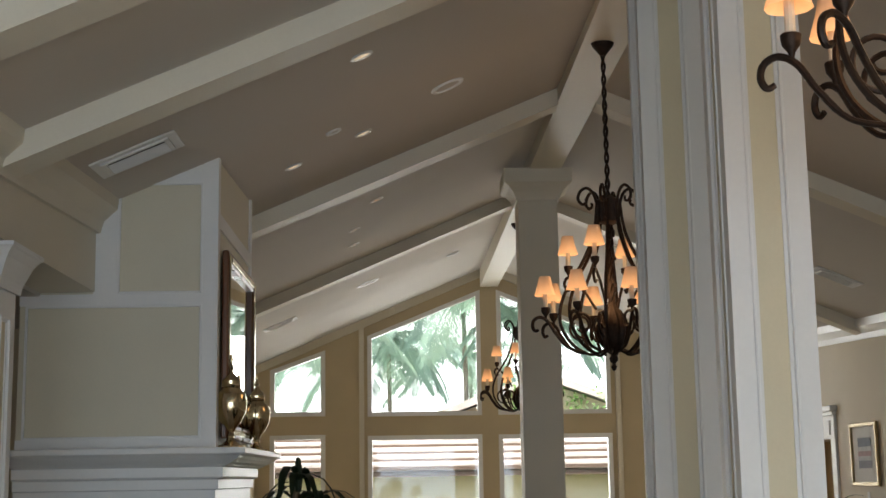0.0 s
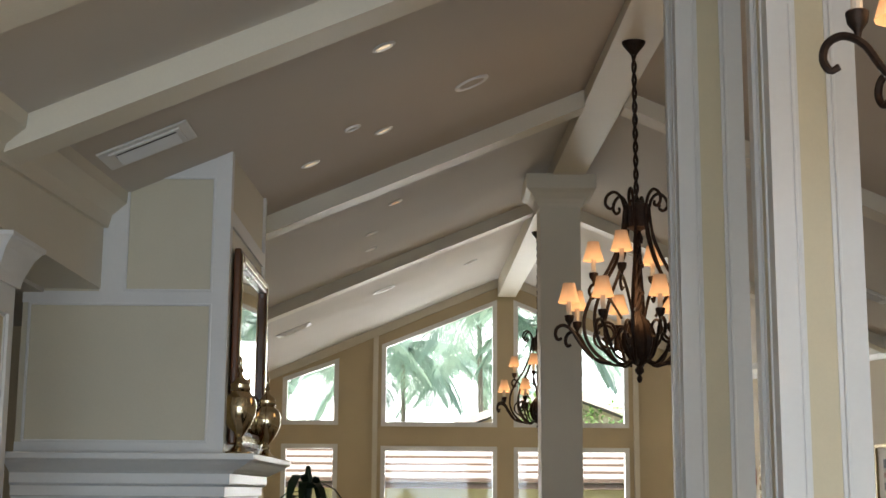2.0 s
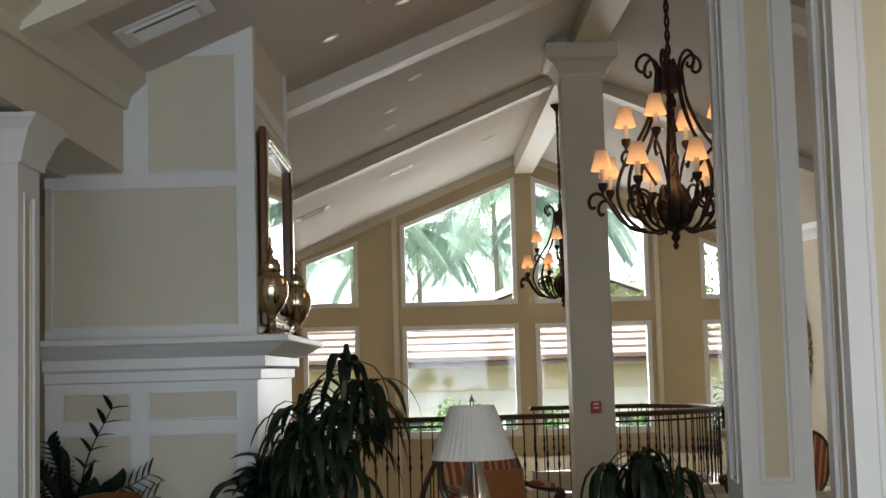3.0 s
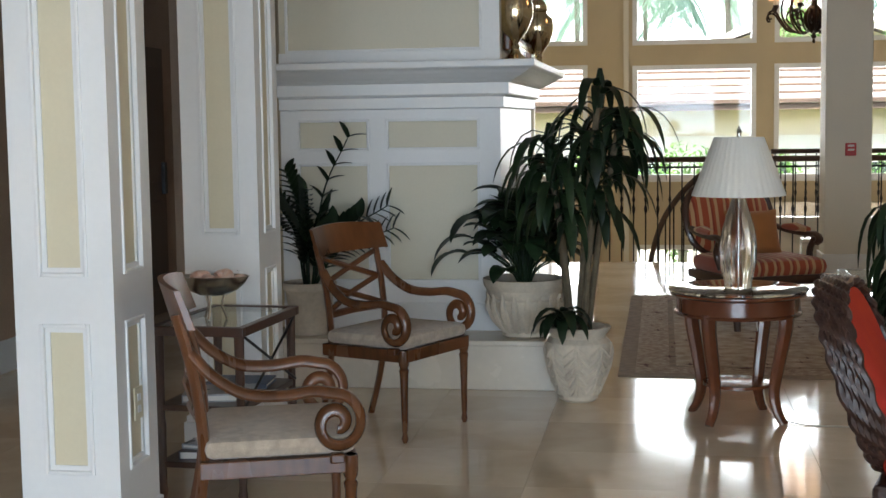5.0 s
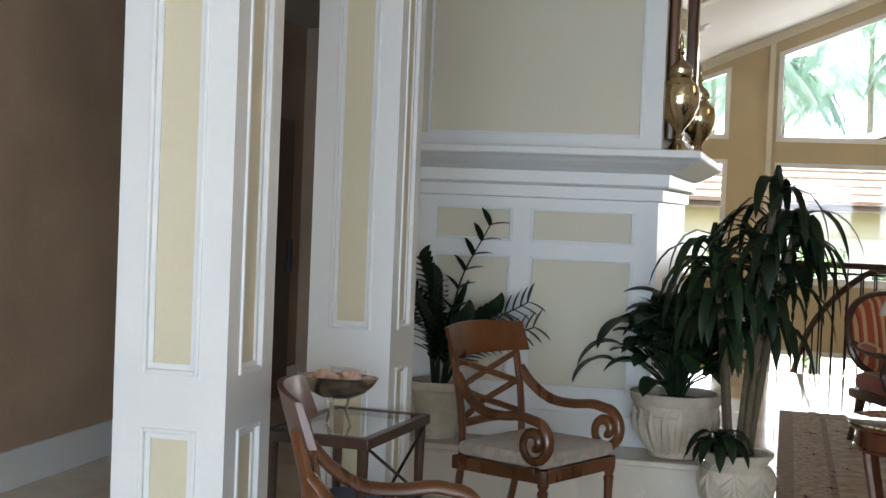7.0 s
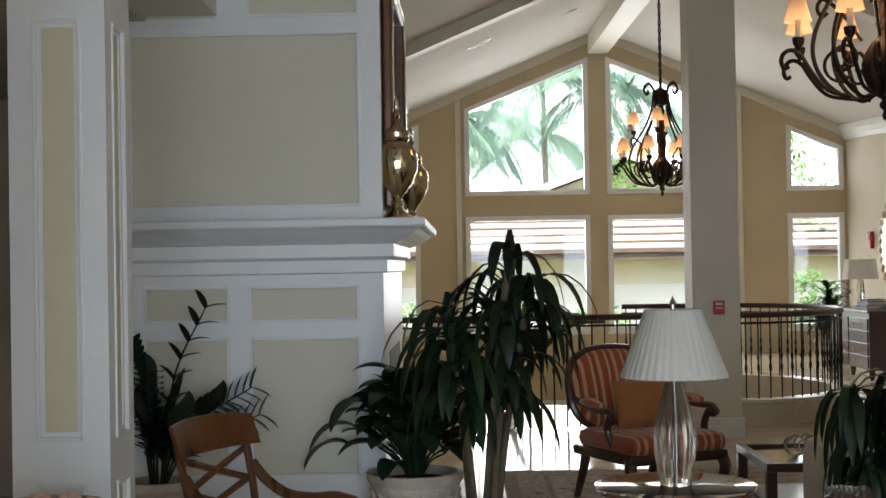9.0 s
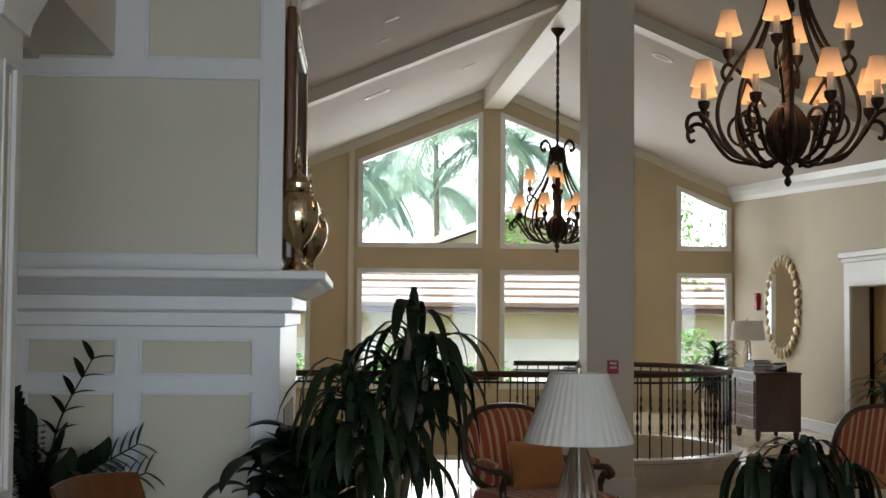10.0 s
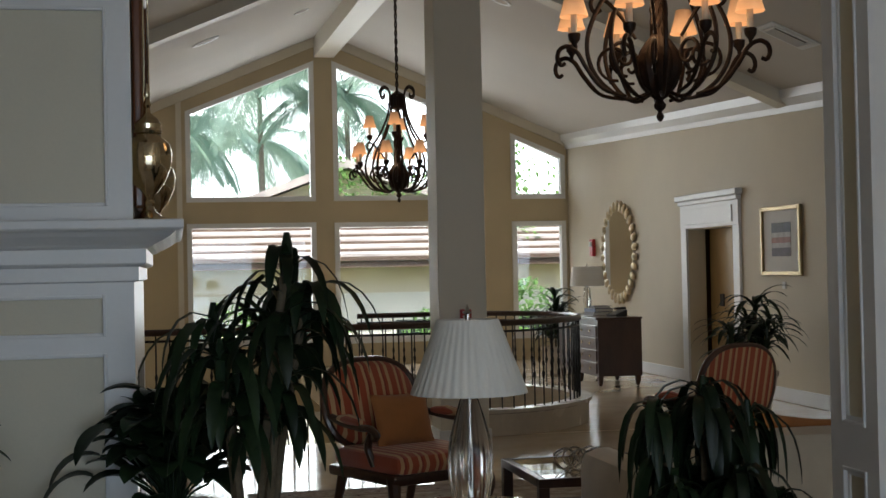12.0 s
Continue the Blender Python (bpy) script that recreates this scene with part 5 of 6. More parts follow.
brass_urn((0.905, 7.55, 1.834), 1.04, "tall lidded brass urn on the white mantel")
brass_urn((0.925, 8.88, 1.834), 1.0, "tall lidded brass urn on the white mantel")
mr = empty("wall_mirror", (0.842, 8.28, 1.90), 0, "tall gilt and dark wood framed mirror above the mantel", "mirror")
FW, FH = 0.76, 1.27
for a, b, c, d in ((-FW, -FW + 0.10, 0, FH), (FW - 0.10, FW, 0, FH), (-FW + 0.1, FW - 0.1, 0, 0.10), (-FW + 0.1, FW - 0.1, FH - 0.10, FH)):
    rail = part("frame_rail", boxes((0.0, 0.045, a, b, c, d), bevel=0.012), WOOD, mr, "reddish wood frame")
    e = 0.03
    part("gilt_strip", boxes((0.045, 0.055, a + e, b - e, c + e, d - e), bevel=0.003), BRASS, rail)
part("mirror_glass", boxes((0.004, 0.014, -FW + 0.1, FW - 0.1, 0.1, FH - 0.1)), MIRROR, mr, "reflecting glass")

# ---------------------------------------------------------------- far end: chest, lamp, mirror, doorway, pictures
CX0, CX1, CY0, CY1, CZ = 6.48, 7.10, 18.5, 20.35, 0.91
cd = empty("chest_of_drawers", (CX0, CY0, 0), 0, "dark walnut chest of drawers on short legs by the side wall", "chest")
w, d = CX1 - CX0, CY1 - CY0
part("body", boxes((0.012, w, 0.0, d, 0.13, CZ - 0.03), bevel=0.006), DARK_WOOD, cd)
part("top", boxes((-0.02, w + 0.01, -0.02, d + 0.02, CZ - 0.03, CZ), bevel=0.008), DARK_WOOD, cd)
for i in range(2):
    for j in range(4):
        y0, y1 = 0.04 + i * (d / 2 - 0.02), d / 2 - 0.02 + i * (d / 2 - 0.02)
        z0 = 0.16 + j * 0.165
        dr = part("drawer", boxes((-0.006, 0.012, y0 + 0.01, y1 - 0.01, z0, z0 + 0.15), bevel=0.004), DARK_WOOD, cd)
        for y in (y0 + 0.25, y1 - 0.25):
            part("knob", lathe(bmesh.new(), [(0.006, -0.02), (0.016, 0.0), (0.0, 0.02)], 10, (-0.016, y, z0 + 0.075)), BRASS, dr, "small brass knob")
for y in (0.05, d / 2, d - 0.05):
    for x in (0.05, w - 0.05):
        part("leg", lathe(bmesh.new(), [(0.02, 0), (0.035, 0.04), (0.045, 0.13)], 10, (x, y, 0)), DARK_WOOD, cd, smooth=True)
tl = empty("table_lamp", (6.82, 20.0, CZ), 0, "clear glass lamp with a pale drum shade on the chest", "lamp")
part("base", lathe(bmesh.new(), [(0.08, 0.0), (0.08, 0.02), (0.045, 0.04), (0.06, 0.18), (0.045, 0.36), (0.02, 0.40)], 20), GLASS, tl, smooth=True)
part("shade", lathe(bmesh.new(), [(0.25, 0.40), (0.215, 0.68), (0.21, 0.68), (0.245, 0.40)], 32, close=False), SHADE, tl, "pale drum shade", smooth=True)
part("stem", lathe(bmesh.new(), [(0.008, 0.0), (0.008, 0.70), (0.0, 0.73)], 8), SILVER, tl)
book((6.82, 19.45, CZ), (0.30, 0.42, 0.05), 0, C_DARK, "dark large book stacked on the chest")
book((6.82, 19.46, CZ + 0.05), (0.28, 0.38, 0.045), 6, C_BLUE, "blue book stacked on the chest")
book((6.83, 19.45, CZ + 0.095), (0.24, 0.34, 0.035), -4, C_DARK, "dark book on top of the stack")
ph = empty("telephone", (6.86, 18.8, CZ), 20, "black desk telephone on the chest", "telephone")
part("body", solid(bmesh.new(), [(-0.1, -0.1, 0), (0.1, -0.1, 0), (0.1, -0.1, 0.09), (-0.1, -0.1, 0.03)], (0, 0.2, 0)), BLACK, ph)
part("handset", boxes((-0.09, 0.1, -0.09, -0.04, 0.095, 0.125), bevel=0.012), BLACK, ph, smooth=True)
om = empty("oval_mirror", (7.815, 21.52, 1.80), 1.5, "oval mirror with a scalloped silver-gilt frame", "mirror")
n = 30
for i in range(n):
    a = 2 * math.pi * (i + 0.5) / n
    bm = bmesh.new()
    lathe(bm, [(0.0, -0.02), (0.085, -0.012), (0.10, 0.01), (0.07, 0.035), (0.0, 0.045)], 10, squash=0.62)
    bmesh.ops.rotate(bm, verts=bm.verts[:], cent=(0, 0, 0), matrix=Matrix.Rotation(a, 3, "Z"))
    bmesh.ops.translate(bm, verts=bm.verts[:], vec=(0.72 * math.cos(a), 0.72 * math.sin(a), 0))
    bmesh.ops.transform(bm, verts=bm.verts[:], matrix=Matrix(((0, 0, -1, 0), (-1.0, 0, 0, 0), (0, 1.0, 0, 0), (0, 0, 0, 1))))
    part("frame_petal", bm, GILT, om, smooth=True)
bm = lathe(bmesh.new(), [(0.66, 0.0), (0.66, 0.018), (0.0, 0.019)], 48)
bmesh.ops.transform(bm, verts=bm.verts[:], matrix=Matrix(((0, 0, -1, 0), (-1.0, 0, 0, 0), (0, 1.0, 0, 0), (0, 0, 0, 1))))
part("mirror_glass", bm, MIRROR, om, "reflecting glass")

dr = empty("door_1", (RIGHT, 17.90, 0), 0, "white cased lift doorway with a panelled header", "doorway", kind="structure")
for s in (-1, 1):
    part("casing", boxes((-0.035, 0.0, s * 0.88 - 0.10, s * 0.88 + 0.10, 0, 2.12), bevel=0.006), WHITE, dr)
part("header", boxes((-0.04, 0.0, -0.98, 0.98, 2.12, 2.44), (-0.055, -0.04, -0.80, 0.80, 2.17, 2.38), bevel=0.004), WHITE, dr)
part("cornice", boxes((-0.07, 0.0, -1.0, 1.0, 2.44, 2.50), (-0.10, 0.0, -1.04, 1.04, 2.50, 2.58), bevel=0.012), WHITE, dr)
LIFT = material("bronze_lift_door", (0.46, 0.31, 0.13), 0.4, metal=0.2, vary=0.3, scale=2, grain=60, stretch=(1, 1, 0.1))
for s in (-1, 1):
    part("lift_leaf", boxes((0.30, 0.34, s * 0.39 - 0.385, s * 0.39 + 0.385, 0, 2.28), bevel=0.003), LIFT, dr, "bronze lift door leaf")
dr.scale = (1.0, 1.0, 0.977)
part("call_button", boxes((0.28, 0.30, 0.30, 0.42, 1.05, 1.22), bevel=0.004), BLACK, dr)


def picture(loc, w, h, rz, label, art):
    pc = empty("framed_picture", loc, rz, label, "picture")
    f = 0.05
    for a, b, c, d in ((-w / 2, -w / 2 + f, 0, h), (w / 2 - f, w / 2, 0, h), (-w / 2 + f, w / 2 - f, 0, f), (-w / 2 + f, w / 2 - f, h - f, h)):
        part("frame_rail", boxes((a, b, -0.04, 0, c, d), bevel=0.008), GOLD_FRAME, pc, "gold frame")
    part("mount", boxes((-w / 2 + f, w / 2 - f, -0.012, -0.006, f, h - f)), PAPER, pc, "white card mount")
    for k, (u0, u1, v0, v1, m) in enumerate(art):
        part("print_band", boxes((u0 * w, u1 * w, -0.0165, -0.0125, v0 * h, v1 * h)), m, pc)


A1, A2, A3, A4 = (material("print_%s" % k, c, 0.7, vary=0.35, scale=9, grain=40) for k, c in (("slate", (0.16, 0.17, 0.20)), ("rose", (0.38, 0.22, 0.2)), ("pale", (0.55, 0.53, 0.52)), ("dusk", (0.2, 0.18, 0.2))))
picture((7.855, 15.77, 1.44), 1.04, 0.80, -90, "gold framed abstract seascape print on the beige wall", [(-0.24, 0.24, 0.28, 0.40, A4), (-0.24, 0.24, 0.40, 0.47, A3), (-0.24, 0.24, 0.47, 0.55, A2), (-0.24, 0.24, 0.55, 0.62, A3), (-0.24, 0.24, 0.62, 0.76, A1)])
thing("picture_card", boxes((7.845, 7.858, 15.70, 15.78, 1.29, 1.37), bevel=0.002), PAPER, "small white label card under the picture", "label")
ab = empty("fire_alarm", (7.855, 22.9, 1.90), 0, "red fire alarm horn on the beige wall", "alarm")
part("body", boxes((-0.06, 0.0, -0.08, 0.08, -0.14, 0.14), bevel=0.008), CHINA_RED, ab)
part("strobe", boxes((-0.08, -0.06, -0.05, 0.05, 0.02, 0.10), bevel=0.004), PAPER, ab, "white strobe lens")
fa = empty("fire_pull_station", (3.518, 12.938, 1.178), 0, "red fire alarm pull station on the tan column", "alarm")
part("body", boxes((-0.05, 0.05, -0.04, 0.0, -0.06, 0.06), bevel=0.006), CHINA_RED, fa)
part("pull_bar", boxes((-0.03, 0.03, -0.05, -0.04, -0.012, 0.006), bevel=0.003), PAPER, fa, "white pull bar")
part("label_bar", boxes((-0.03, 0.03, -0.043, -0.04, 0.025, 0.045)), PAPER, fa)

POT_PROF = [(0.12, 0.0), (0.14, 0.02), (0.13, 0.04), (0.18, 0.22), (0.20, 0.34), (0.205, 0.36), (0.22, 0.37), (0.22, 0.42)]
q = pot((6.55, 20.75, 0), POT_PROF, 0, 0, "plain stone planter by the end window")
soil_of(q, 0.18, 0.39)
cane_plant((6.55, 20.75, 0.39), [(0, 0, 0.78, 0, 0), (0.06, 0.05, 0.55, 0.08, 0.05), (-0.06, 0, 0.42, -0.10, 0), (0.02, -0.08, 0.64, -0.08, -0.1)], "leafy dracaena in a stone planter by the end window", 41, n=34, size=(0.42, 0.06), droop=(0.8, 2.2), spread=(0.2, 1.2), scatter=0.2)
q = pot((7.2, 15.05, 0), POT_PROF, 0, 0, "plain stone planter by the side wall")
soil_of(q, 0.18, 0.39)
cane_plant((7.2, 15.05, 0.39), [(0, 0, 0.72, 0, 0.05), (0.05, 0.1, 0.55, 0.0, 0.25), (0.0, -0.1, 0.5, -0.05, -0.25), (-0.1, 0, 0.45, -0.2, 0.05)], "arching dracaena beside the lift doorway", 43, n=30, size=(0.55, 0.06), droop=(1.6, 3.0), spread=(0.3, 1.1), scatter=0.16)
br = empty("bromeliad", (4.5, 9.2, 0), 0, "red-leaved bromeliad in a small pot on the floor", "plant")
part("pot", lathe(bmesh.new(), [(0.08, 0), (0.11, 0.3), (0.12, 0.5)], 20), POT, br, smooth=True)
bm = bmesh.new()
for i in range(16):
    leaf(bm, (0, 0, 0.5), (math.cos(i * 2.4), math.sin(i * 2.4), 1.4), 0.24, 0.035, 1.5, 5)
part("leaves", bm, material("bromeliad_leaf", (0.16, 0.02, 0.03), 0.45, vary=0.5), br, smooth=True, angle=80)

# ---------------------------------------------------------------- ceiling fittings
def on_ceiling(name, x, y, build, label, category, group=""):
    s = -1 if x < RIDGE else 1
    tilt = math.degrees(math.atan(0.42)) * (1 if s > 0 else -1)
    ob = empty(name, (0, 0, 0), 0, label, category, group)
    ob.matrix_basis = pose(x, y, ceiling_z(x, y) - 0.001, 2.5, tilt, 0)
    build(ob)
    return ob


def spot(lens):
    def build(ob):
        part("trim_ring", lathe(bmesh.new(), [(0.05, 0.0), (0.072, 0.0), (0.074, -0.006), (0.054, -0.012), (0.05, 0.0)], 24, close=False), WHITE, ob, smooth=True)
        part("lens", lathe(bmesh.new(), [(0.05, -0.001), (0.035, -0.004), (0.0, -0.005)], 20), lens, ob, "glowing lamp")
    return build


def disc(r):
    def build(ob):
        part("ring", lathe(bmesh.new(), [(r * 0.72, 0), (r * 0.74, -0.012), (r * 0.95, -0.014), (r, -0.006), (r, 0.0)], 28, close=False), WHITE, ob, smooth=True)
        part("grille", lathe(bmesh.new(), [(r * 0.72, -0.004), (0.0, -0.006)], 28, close=False), CEILING, ob)
    return build


def vent(w, l):
    def build(ob):
        for o, t, z in ((0.0, 0.055, -0.014), (0.055, 0.03, -0.026)):
            for a, b, c, d in ((-w + o, w - o, -l + o, -l + o + t), (-w + o, w - o, l - o - t, l - o), (-w + o, -w + o + t, -l + o + t, l - o - t), (w - o - t, w - o, -l + o + t, l - o - t)):
                part("frame", boxes((a, b, c, d, z, 0.0), bevel=0.004), WHITE, ob)
        i = 0.085
        # flat black sheet gives the darkness of the duct; there is no hollow
        part("backing", boxes((-w + i, w - i, -l + i, l - i, -0.004, 0.0)), BLACK, ob, "black sheet for the shade inside the duct")
        for k in range(5):
            y = l - i - 0.012 - 0.030 * k
            part("slat", solid(bmesh.new(), [(-w + i, y - 0.016, -0.006), (-w + i, y + 0.012, -0.03), (-w + i, y + 0.015, -0.027), (-w + i, y - 0.012, -0.003)], (2 * (w - i), 0, 0)), WHITE, ob)
    return build


for x, y, lens in ((1.84, 6.3, SPOT), (1.23, 8.55, SPOT), (1.77, 8.4, SPOT), (1.78, 11.6, SPOT_WARM), (1.5, 12.9, SPOT), (5.6, 9.9, SPOT_WARM), (5.35, 14.0, SPOT), (1.45, 14.0, SPOT)):
    on_ceiling("recessed_spotlight", x, y, spot(lens), "small round recessed ceiling spotlight", "spotlight", "ceiling spots")
for x, y, r in ((2.40, 8.0, 0.13), (1.57, 7.95, 0.06), (1.45, 18.5, 0.18), (2.75, 19.5, 0.11), (4.9, 17.0, 0.14), (5.2, 12.2, 0.13)):
    on_ceiling("ceiling_speaker", x, y, disc(r), "flat round white ceiling speaker", "speaker", "ceiling speakers")
for x, y in ((0.48, 6.42), (0.1, 19.0), (6.9, 13.5)):
    on_ceiling("ceiling_vent", x, y, vent(0.27, 0.21), "white louvred air vent in the sloping ceiling", "vent", "ceiling vents")

# ---------------------------------------------------------------- corridor: plaque, door, outlet
pq = empty("honour_board", (-2.219, 5.455, 1.135), 90, "dark framed honour board on the taupe wall", "plaque")
PW, PH = 0.82, 1.05
for k, (o, t, m) in enumerate(((0.0, 0.02, BLACK), (0.02, 0.022, SILVER), (0.042, 0.02, BLACK), (0.066, 0.006, GILT))):
    y = -0.03 + 0.003 * k
    for a, b, c, d in ((-PW / 2 + o, -PW / 2 + o + t, o, PH - o), (PW / 2 - o - t, PW / 2 - o, o, PH - o), (-PW / 2 + o + t, PW / 2 - o - t, o, o + t), (-PW / 2 + o + t, PW / 2 - o - t, PH - o - t, PH - o)):
        part("frame_strip", boxes((a, b, y, 0, c, d)), m, pq)
part("board", boxes((-PW / 2 + 0.02, PW / 2 - 0.02, -0.012, 0, 0.02, PH - 0.02)), PLAQUE, pq)
NAMEPLATE = material("name_plate", (0.05, 0.036, 0.025), 0.4, metal=0.5, vary=0.3)
for i in range(3):
    for j in range(9):
        x, z = -0.27 + 0.19 * i, 0.10 + 0.048 * j
        part("name_plate", boxes((x, x + 0.165, -0.016, -0.012, z, z + 0.034), bevel=0.002), NAMEPLATE, pq)
for z in (0.545, 0.605):
    part("rule", boxes((-0.3, 0.3, -0.016, -0.012, z, z + 0.005)), GILT, pq)
cu = bpy.data.curves.new("lettering", "FONT")
cu.body, cu.size, cu.extrude, cu.align_x = "PRESIDENTS", 0.05, 0.002, "RIGHT"
ob = new("lettering", cu)
ob.data.materials.append(SILVER)
ob.parent = pq
ob.matrix_basis = pose(0.29, -0.014, 0.558, 90, 0, 0)
part("emblem", lathe(bmesh.new(), [(0.16, 0.0), (0.15, 0.008), (0.0, 0.01)], 28), SILVER, pq, "silver crest").matrix_basis = pose(0, -0.012, 0.80, 90, 0, 0)

dd = empty("door_2", (-2.218, 9.5, 0), 90, "dark stained wooden door in the corridor wall", "door", kind="structure")
part("leaf", boxes((-0.5, 0.5, -0.04, 0.0, 0, 2.1), bevel=0.003), DOOR_WOOD, dd)
for a, b in ((-0.38, -0.04), (0.04, 0.38)):
    for c, d in ((0.2, 0.9), (1.05, 1.95)):
        part("panel", boxes((a, b, -0.05, -0.04, c, d), bevel=0.004), DOOR_WOOD, dd)
part("door_handle", boxes((0.40, 0.46, -0.07, -0.04, 0.95, 1.2), bevel=0.004), BLACK, dd, "dark lock plate")
oo = empty("wall_outlet", (0.003, 3.705 + 0.155, 0.56), 90, "cream electrical outlet on the column", "outlet")
part("plate", boxes((-0.035, 0.035, -0.006, 0.0, -0.055, 0.055), bevel=0.002), CREAM, oo)
for z in (-0.02, 0.02):
    part("socket", boxes((-0.014, 0.014, -0.008, -0.006, z - 0.012, z + 0.012), bevel=0.002), WHITE, oo)

# ---------------------------------------------------------------- outdoors
thing("ground", boxes((-300, 300, 25.0, 900, -3.6, -3.4)), GRASS, "lawn and planting beyond the windows", "ground", kind="structure")


def neighbour(x0, x1, y, eave, rise, depth, label):
    h = empty("neighbour_house", (x0, y, 0), 0, label, "house")
    w = x1 - x0
    part("wall", boxes((0.6, w - 0.6, 0.9, depth, -3.4, eave - 0.15)), STUCCO, h, "cream stucco wall")
    part("lower_wall", boxes((0.59, w - 0.59, 0.88, 0.9, -3.4, eave - 0.85)), STUCCO_WHITE, h, "pale lower wall")
    part("fascia", boxes((0, w, 0, 0.06, eave - 0.16, eave)), FASCIA, h, "dark fascia board")
    part("soffit", boxes((0, w, 0.06, 0.9, eave - 0.14, eave - 0.1)), STUCCO, h)
    roof = part("roof", solid(bmesh.new(), [(0, 0, eave), (0, depth, eave + rise), (0, depth, eave + rise - 0.2), (0, 0.05, eave - 0.02)], (w, 0, 0)), ROOF_TILE, h, "pale tiled roof")
    m = 8
    for i in range(m):
        t0, t1 = i / m, (i + 1.08) / m
        z0, z1 = eave + rise * t0, eave + rise * t1
        part("tile_course", solid(bmesh.new(), [(-0.05, depth * t0 - 0.05, z0 + 0.20), (-0.05, depth * t1, z1 + 0.05), (-0.05, depth * t1, z1), (-0.05, depth * t0 - 0.05, z0 + 0.01)], (w + 0.1, 0, 0)), ROOF_TILE, roof)
        # dark strip on each course front, painted in for the shadow gap
        part("course_shadow", boxes((-0.05, w + 0.05, depth * t0 - 0.07, depth * t0 - 0.052, z0 + 0.02, z0 + 0.13)), FASCIA, roof, "dark strip for the shadow line between tile courses")
    for k in range(int(w // 3.2)):
        wx = 1.6 + 3.2 * k
        win = part("window", boxes((wx, wx + 1.7, 0.80, 0.88, -1.4, 0.35)), STUCCO_WHITE, h, "white framed window")
        part("pane", boxes((wx + 0.1, wx + 1.6, 0.785, 0.80, -1.3, 0.25)), material("dark_pane", (0.05, 0.07, 0.06), 0.1, vary=0.3) if k == 0 else bpy.data.materials["dark_pane"], win)
    return h


neighbour(-14, 22, 37.0, 1.85, 1.75, 6.0, "cream neighbouring house with a pale tiled roof")
gb = empty("gable_house", (2.2, 43.6, 0), 0, "cream gabled house behind the tiled roof", "house")
part("wall", solid(bmesh.new(), [(-0.2, 0.5, -3.4), (8.6, 0.5, -3.4), (8.6, 0.5, 3.2), (4.2, 0.5, 4.8), (-0.2, 0.5, 3.2)], (0, 6, 0)), STUCCO, gb, "cream stucco gable")
for s in (-1, 1):
    part("roof", solid(bmesh.new(), [(4.2, 0, 5.1), (4.2 + s * 5.4, 0, 3.15), (4.2 + s * 5.4, 0, 2.9), (4.2, 0, 4.85)], (0, 7, 0)), ROOF_TILE, gb, "pale tiled roof slope")


def palm(loc, h, r, seed, n=24):
    rnd = random.Random(seed)
    pm = empty("palm_tree", loc, 0, "tall palm with arching feathery fronds outside the windows", "tree", "palms")
    line = smooth_line([(0, 0, 0), (0.15, 0, h * 0.5), (0.1, 0.1, h)], 8)
    part("trunk", tube(bmesh.new(), line, [0.12 - 0.04 * i / len(line) for i in range(len(line))], 10), BARK, pm, smooth=True)
    for i in range(n):
        a, e = i * 2.4 + rnd.random() * 0.4, rnd.uniform(-0.6, 1.2)
        L = r * rnd.uniform(0.8, 1.15)
        p, v = Vector((0.1, 0.1, h)), Vector((math.cos(a), math.sin(a), e)).normalized()
        pts = [p.copy()]
        for k in range(12):
            p = p + v * (L / 12)
            v = (v + Vector((0, 0, -0.13))).normalized()
            pts.append(p.copy())
        bm = bmesh.new()
        tube(bm, pts, [0.03 - 0.002 * k for k in range(13)], 5)
        for k in range(1, 13):
            for u in (0.0, 0.33, 0.66):
                b = pts[k - 1].lerp(pts[k], u)
                d = (pts[k] - pts[k - 1]).normalized()
                for s in (-1, 1):
                    side = d.cross(Vector((0, 0, 1))).normalized() * s
                    leaf(bm, b, side + d * 0.8 + Vector((0, 0, 0.1)), r * 0.34 * math.sin(math.pi * (0.15 + 0.8 * k / 13)) * rnd.uniform(0.8, 1.1), 0.055, 1.5, 3)
        part("frond", bm, HAZED_PALM_LEAF, pm, smooth=True, angle=80)


palm((-1.2, 46, -3.4), 10.4, 3.6, 1)
palm((3.8, 47, -3.4), 11.6, 3.8, 2)
palm((1.0, 52, -3.4), 10.6, 4.0, 3)
palm((6.6, 46, -3.4), 10.8, 3.4, 4)
palm((-4.6, 45, -3.4), 9.0, 3.4, 5)
palm((-1.0, 56, -3.4), 10.0, 4.2, 6)
palm((4.4, 57, -3.4), 10.4, 4.2, 7)
thing("backdrop", boxes((-90, 95, 140, 140.5, -3.4, 90)), SKY_HAZE, "bright hazy sky beyond the trees", "sky", kind="structure")


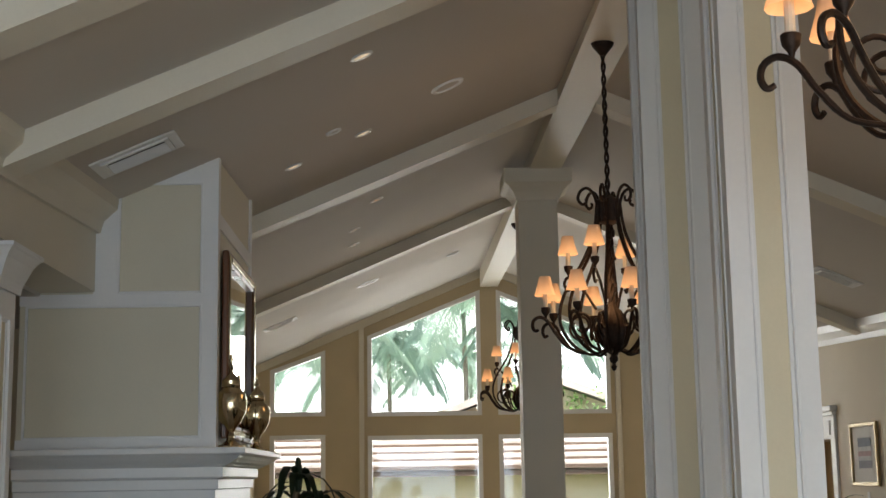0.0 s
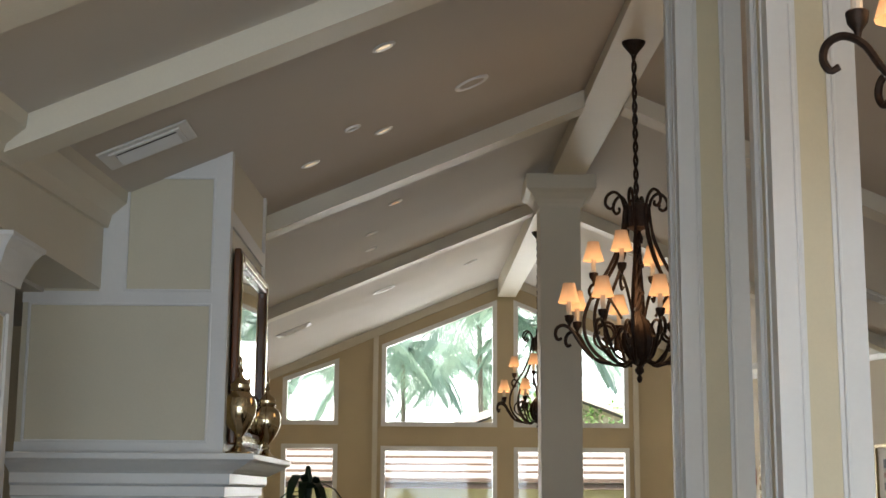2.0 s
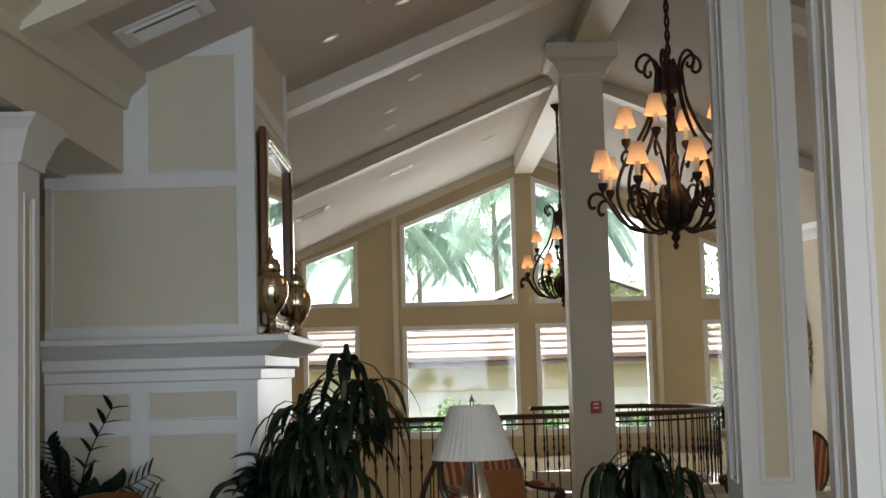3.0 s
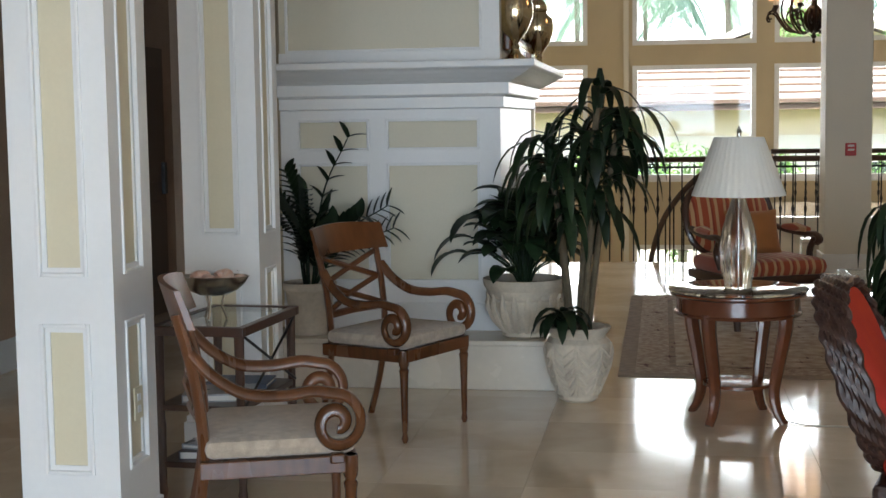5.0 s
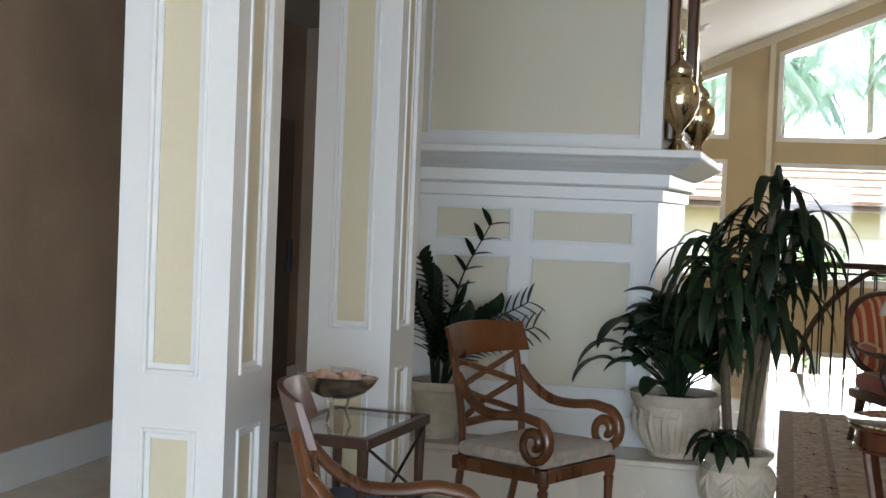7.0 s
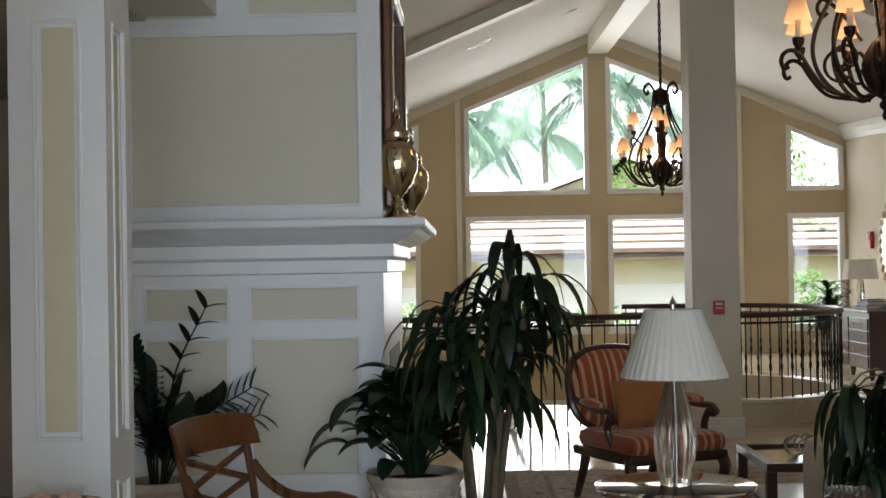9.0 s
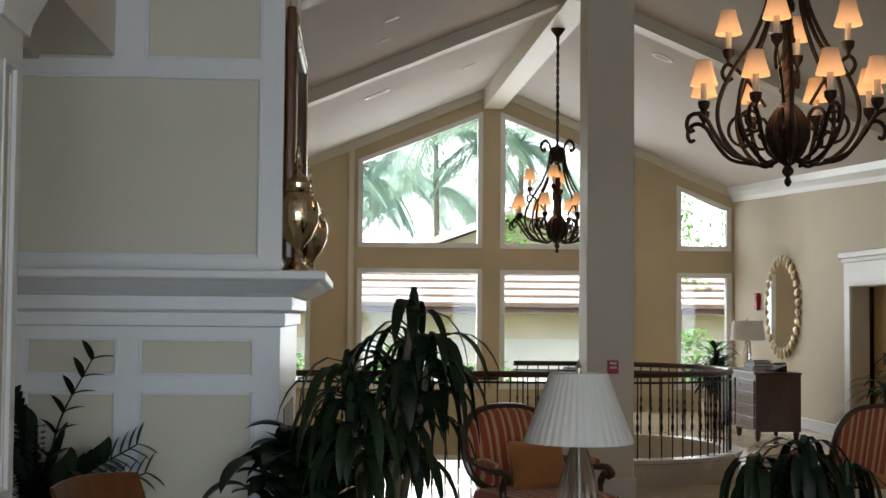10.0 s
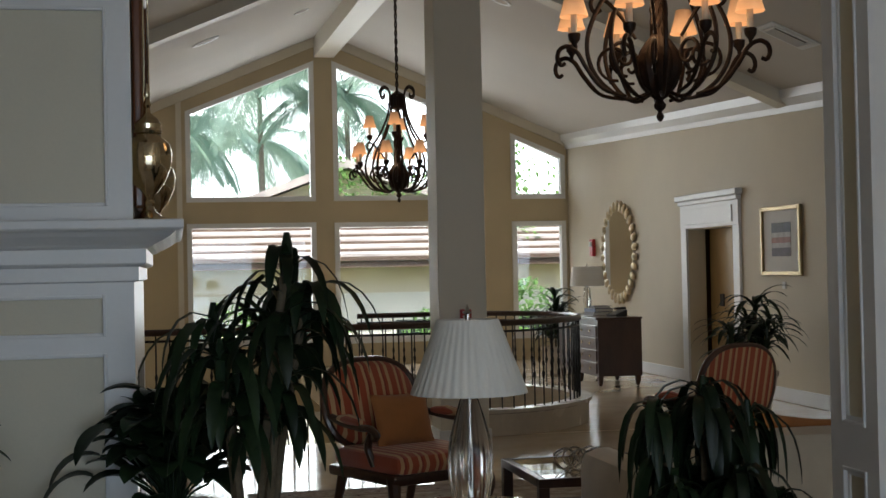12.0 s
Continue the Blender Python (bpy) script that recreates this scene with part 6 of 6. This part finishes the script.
def bush(loc, r, h, seed, label, n=800, leafy=0.11):
    rnd = random.Random(seed)
    bs = empty("leafy_tree", loc, 0, label, "tree", "broadleaf trees")
    part("trunk", tube(bmesh.new(), [(0, 0, 0), (0.1, 0, h * 0.4), (0, 0.1, h * 0.75)], [0.16, 0.11, 0.05], 8), BARK, bs, smooth=True)
    for k in range(5):
        a = k * 1.256
        part("limb", tube(bmesh.new(), [(0.05, 0, h * 0.35), (r * 0.4 * math.cos(a), r * 0.4 * math.sin(a), h * 0.6), (r * 0.7 * math.cos(a), r * 0.7 * math.sin(a), h * 0.8)], [0.07, 0.05, 0.02], 6), BARK, bs, smooth=True)
    bm = bmesh.new()
    for i in range(n):
        a, u = rnd.random() * 6.283, rnd.random()
        q = r * (0.45 + 0.55 * rnd.random()) * (0.75 + 0.35 * math.sin(3 * a + seed))
        c = Vector((q * math.cos(a) * math.sin(math.pi * u) ** 0.5, q * math.sin(a) * math.sin(math.pi * u) ** 0.5, h * (0.35 + 0.65 * u)))
        for k in range(4):
            leaf(bm, c + Vector((rnd.uniform(-0.2, 0.2), rnd.uniform(-0.2, 0.2), rnd.uniform(-0.2, 0.2))), (rnd.uniform(-1, 1), rnd.uniform(-1, 1), rnd.uniform(-0.3, 1)), leafy * rnd.uniform(1.2, 2.4), leafy, 0.8, 2)
    part("crown", bm, BUSH_LEAF, bs, "uneven crown of small leaves", smooth=True, angle=80)


bush((10.0, 40.5, -3.4), 2.6, 9.2, 6, "broad green tree beside the neighbouring house")
bush((14.5, 42, -3.4), 2.8, 9.5, 7, "broad green tree beside the neighbouring house")
bush((6.3, 44.0, -3.4), 2.2, 8.4, 8, "broad green tree behind the roof")
for i, (x, y, r, h) in enumerate(((0.0, 34.5, 1.3, 3.9), (2.2, 34.8, 1.4, 4.1), (4.6, 34.6, 1.3, 3.9), (7.5, 34.4, 1.3, 4.1), (9.6, 34.0, 1.4, 4.6), (-2.2, 34.6, 1.3, 4.0))):
    bush((x, y, -3.4), r, h, 20 + i, "rounded green garden shrub by the house wall", 160, 0.11)

# ---------------------------------------------------------------- floor tiles nearest the walk
T = 0.61
TILE = mesh_of("tile", boxes((-T / 2 + 0.0005, T / 2 - 0.0005, -T / 2 + 0.0005, T / 2 - 0.0005, -0.006, 0.0)), MARBLE)
fl = bpy.data.objects["floor"]
rest = bmesh.new()
for i in range(-4, 14):
    for j in range(-2, 24):
        x, y = -0.02 + T * (i + 0.5), 0.1 + T * (j + 0.5)
        if y > 13.55 or x > 7.7:
            continue
        if 3.0 < y < 11.5 and -2.2 < x < 5.5:
            ob = new("tile", TILE)
            ob.parent = fl
            ob.matrix_basis = pose(x, y, 0, 0, 0, 90 * ((i * 7 + j * 3) % 4))
        else:
            g = T / 2 - 0.0005
            box(rest, x - g, x + g, y - g, y + g, -0.006, 0.0)
tagged(part("tiles_beyond", rest, MARBLE, fl, "polished marble tiles"), kind="stuff")
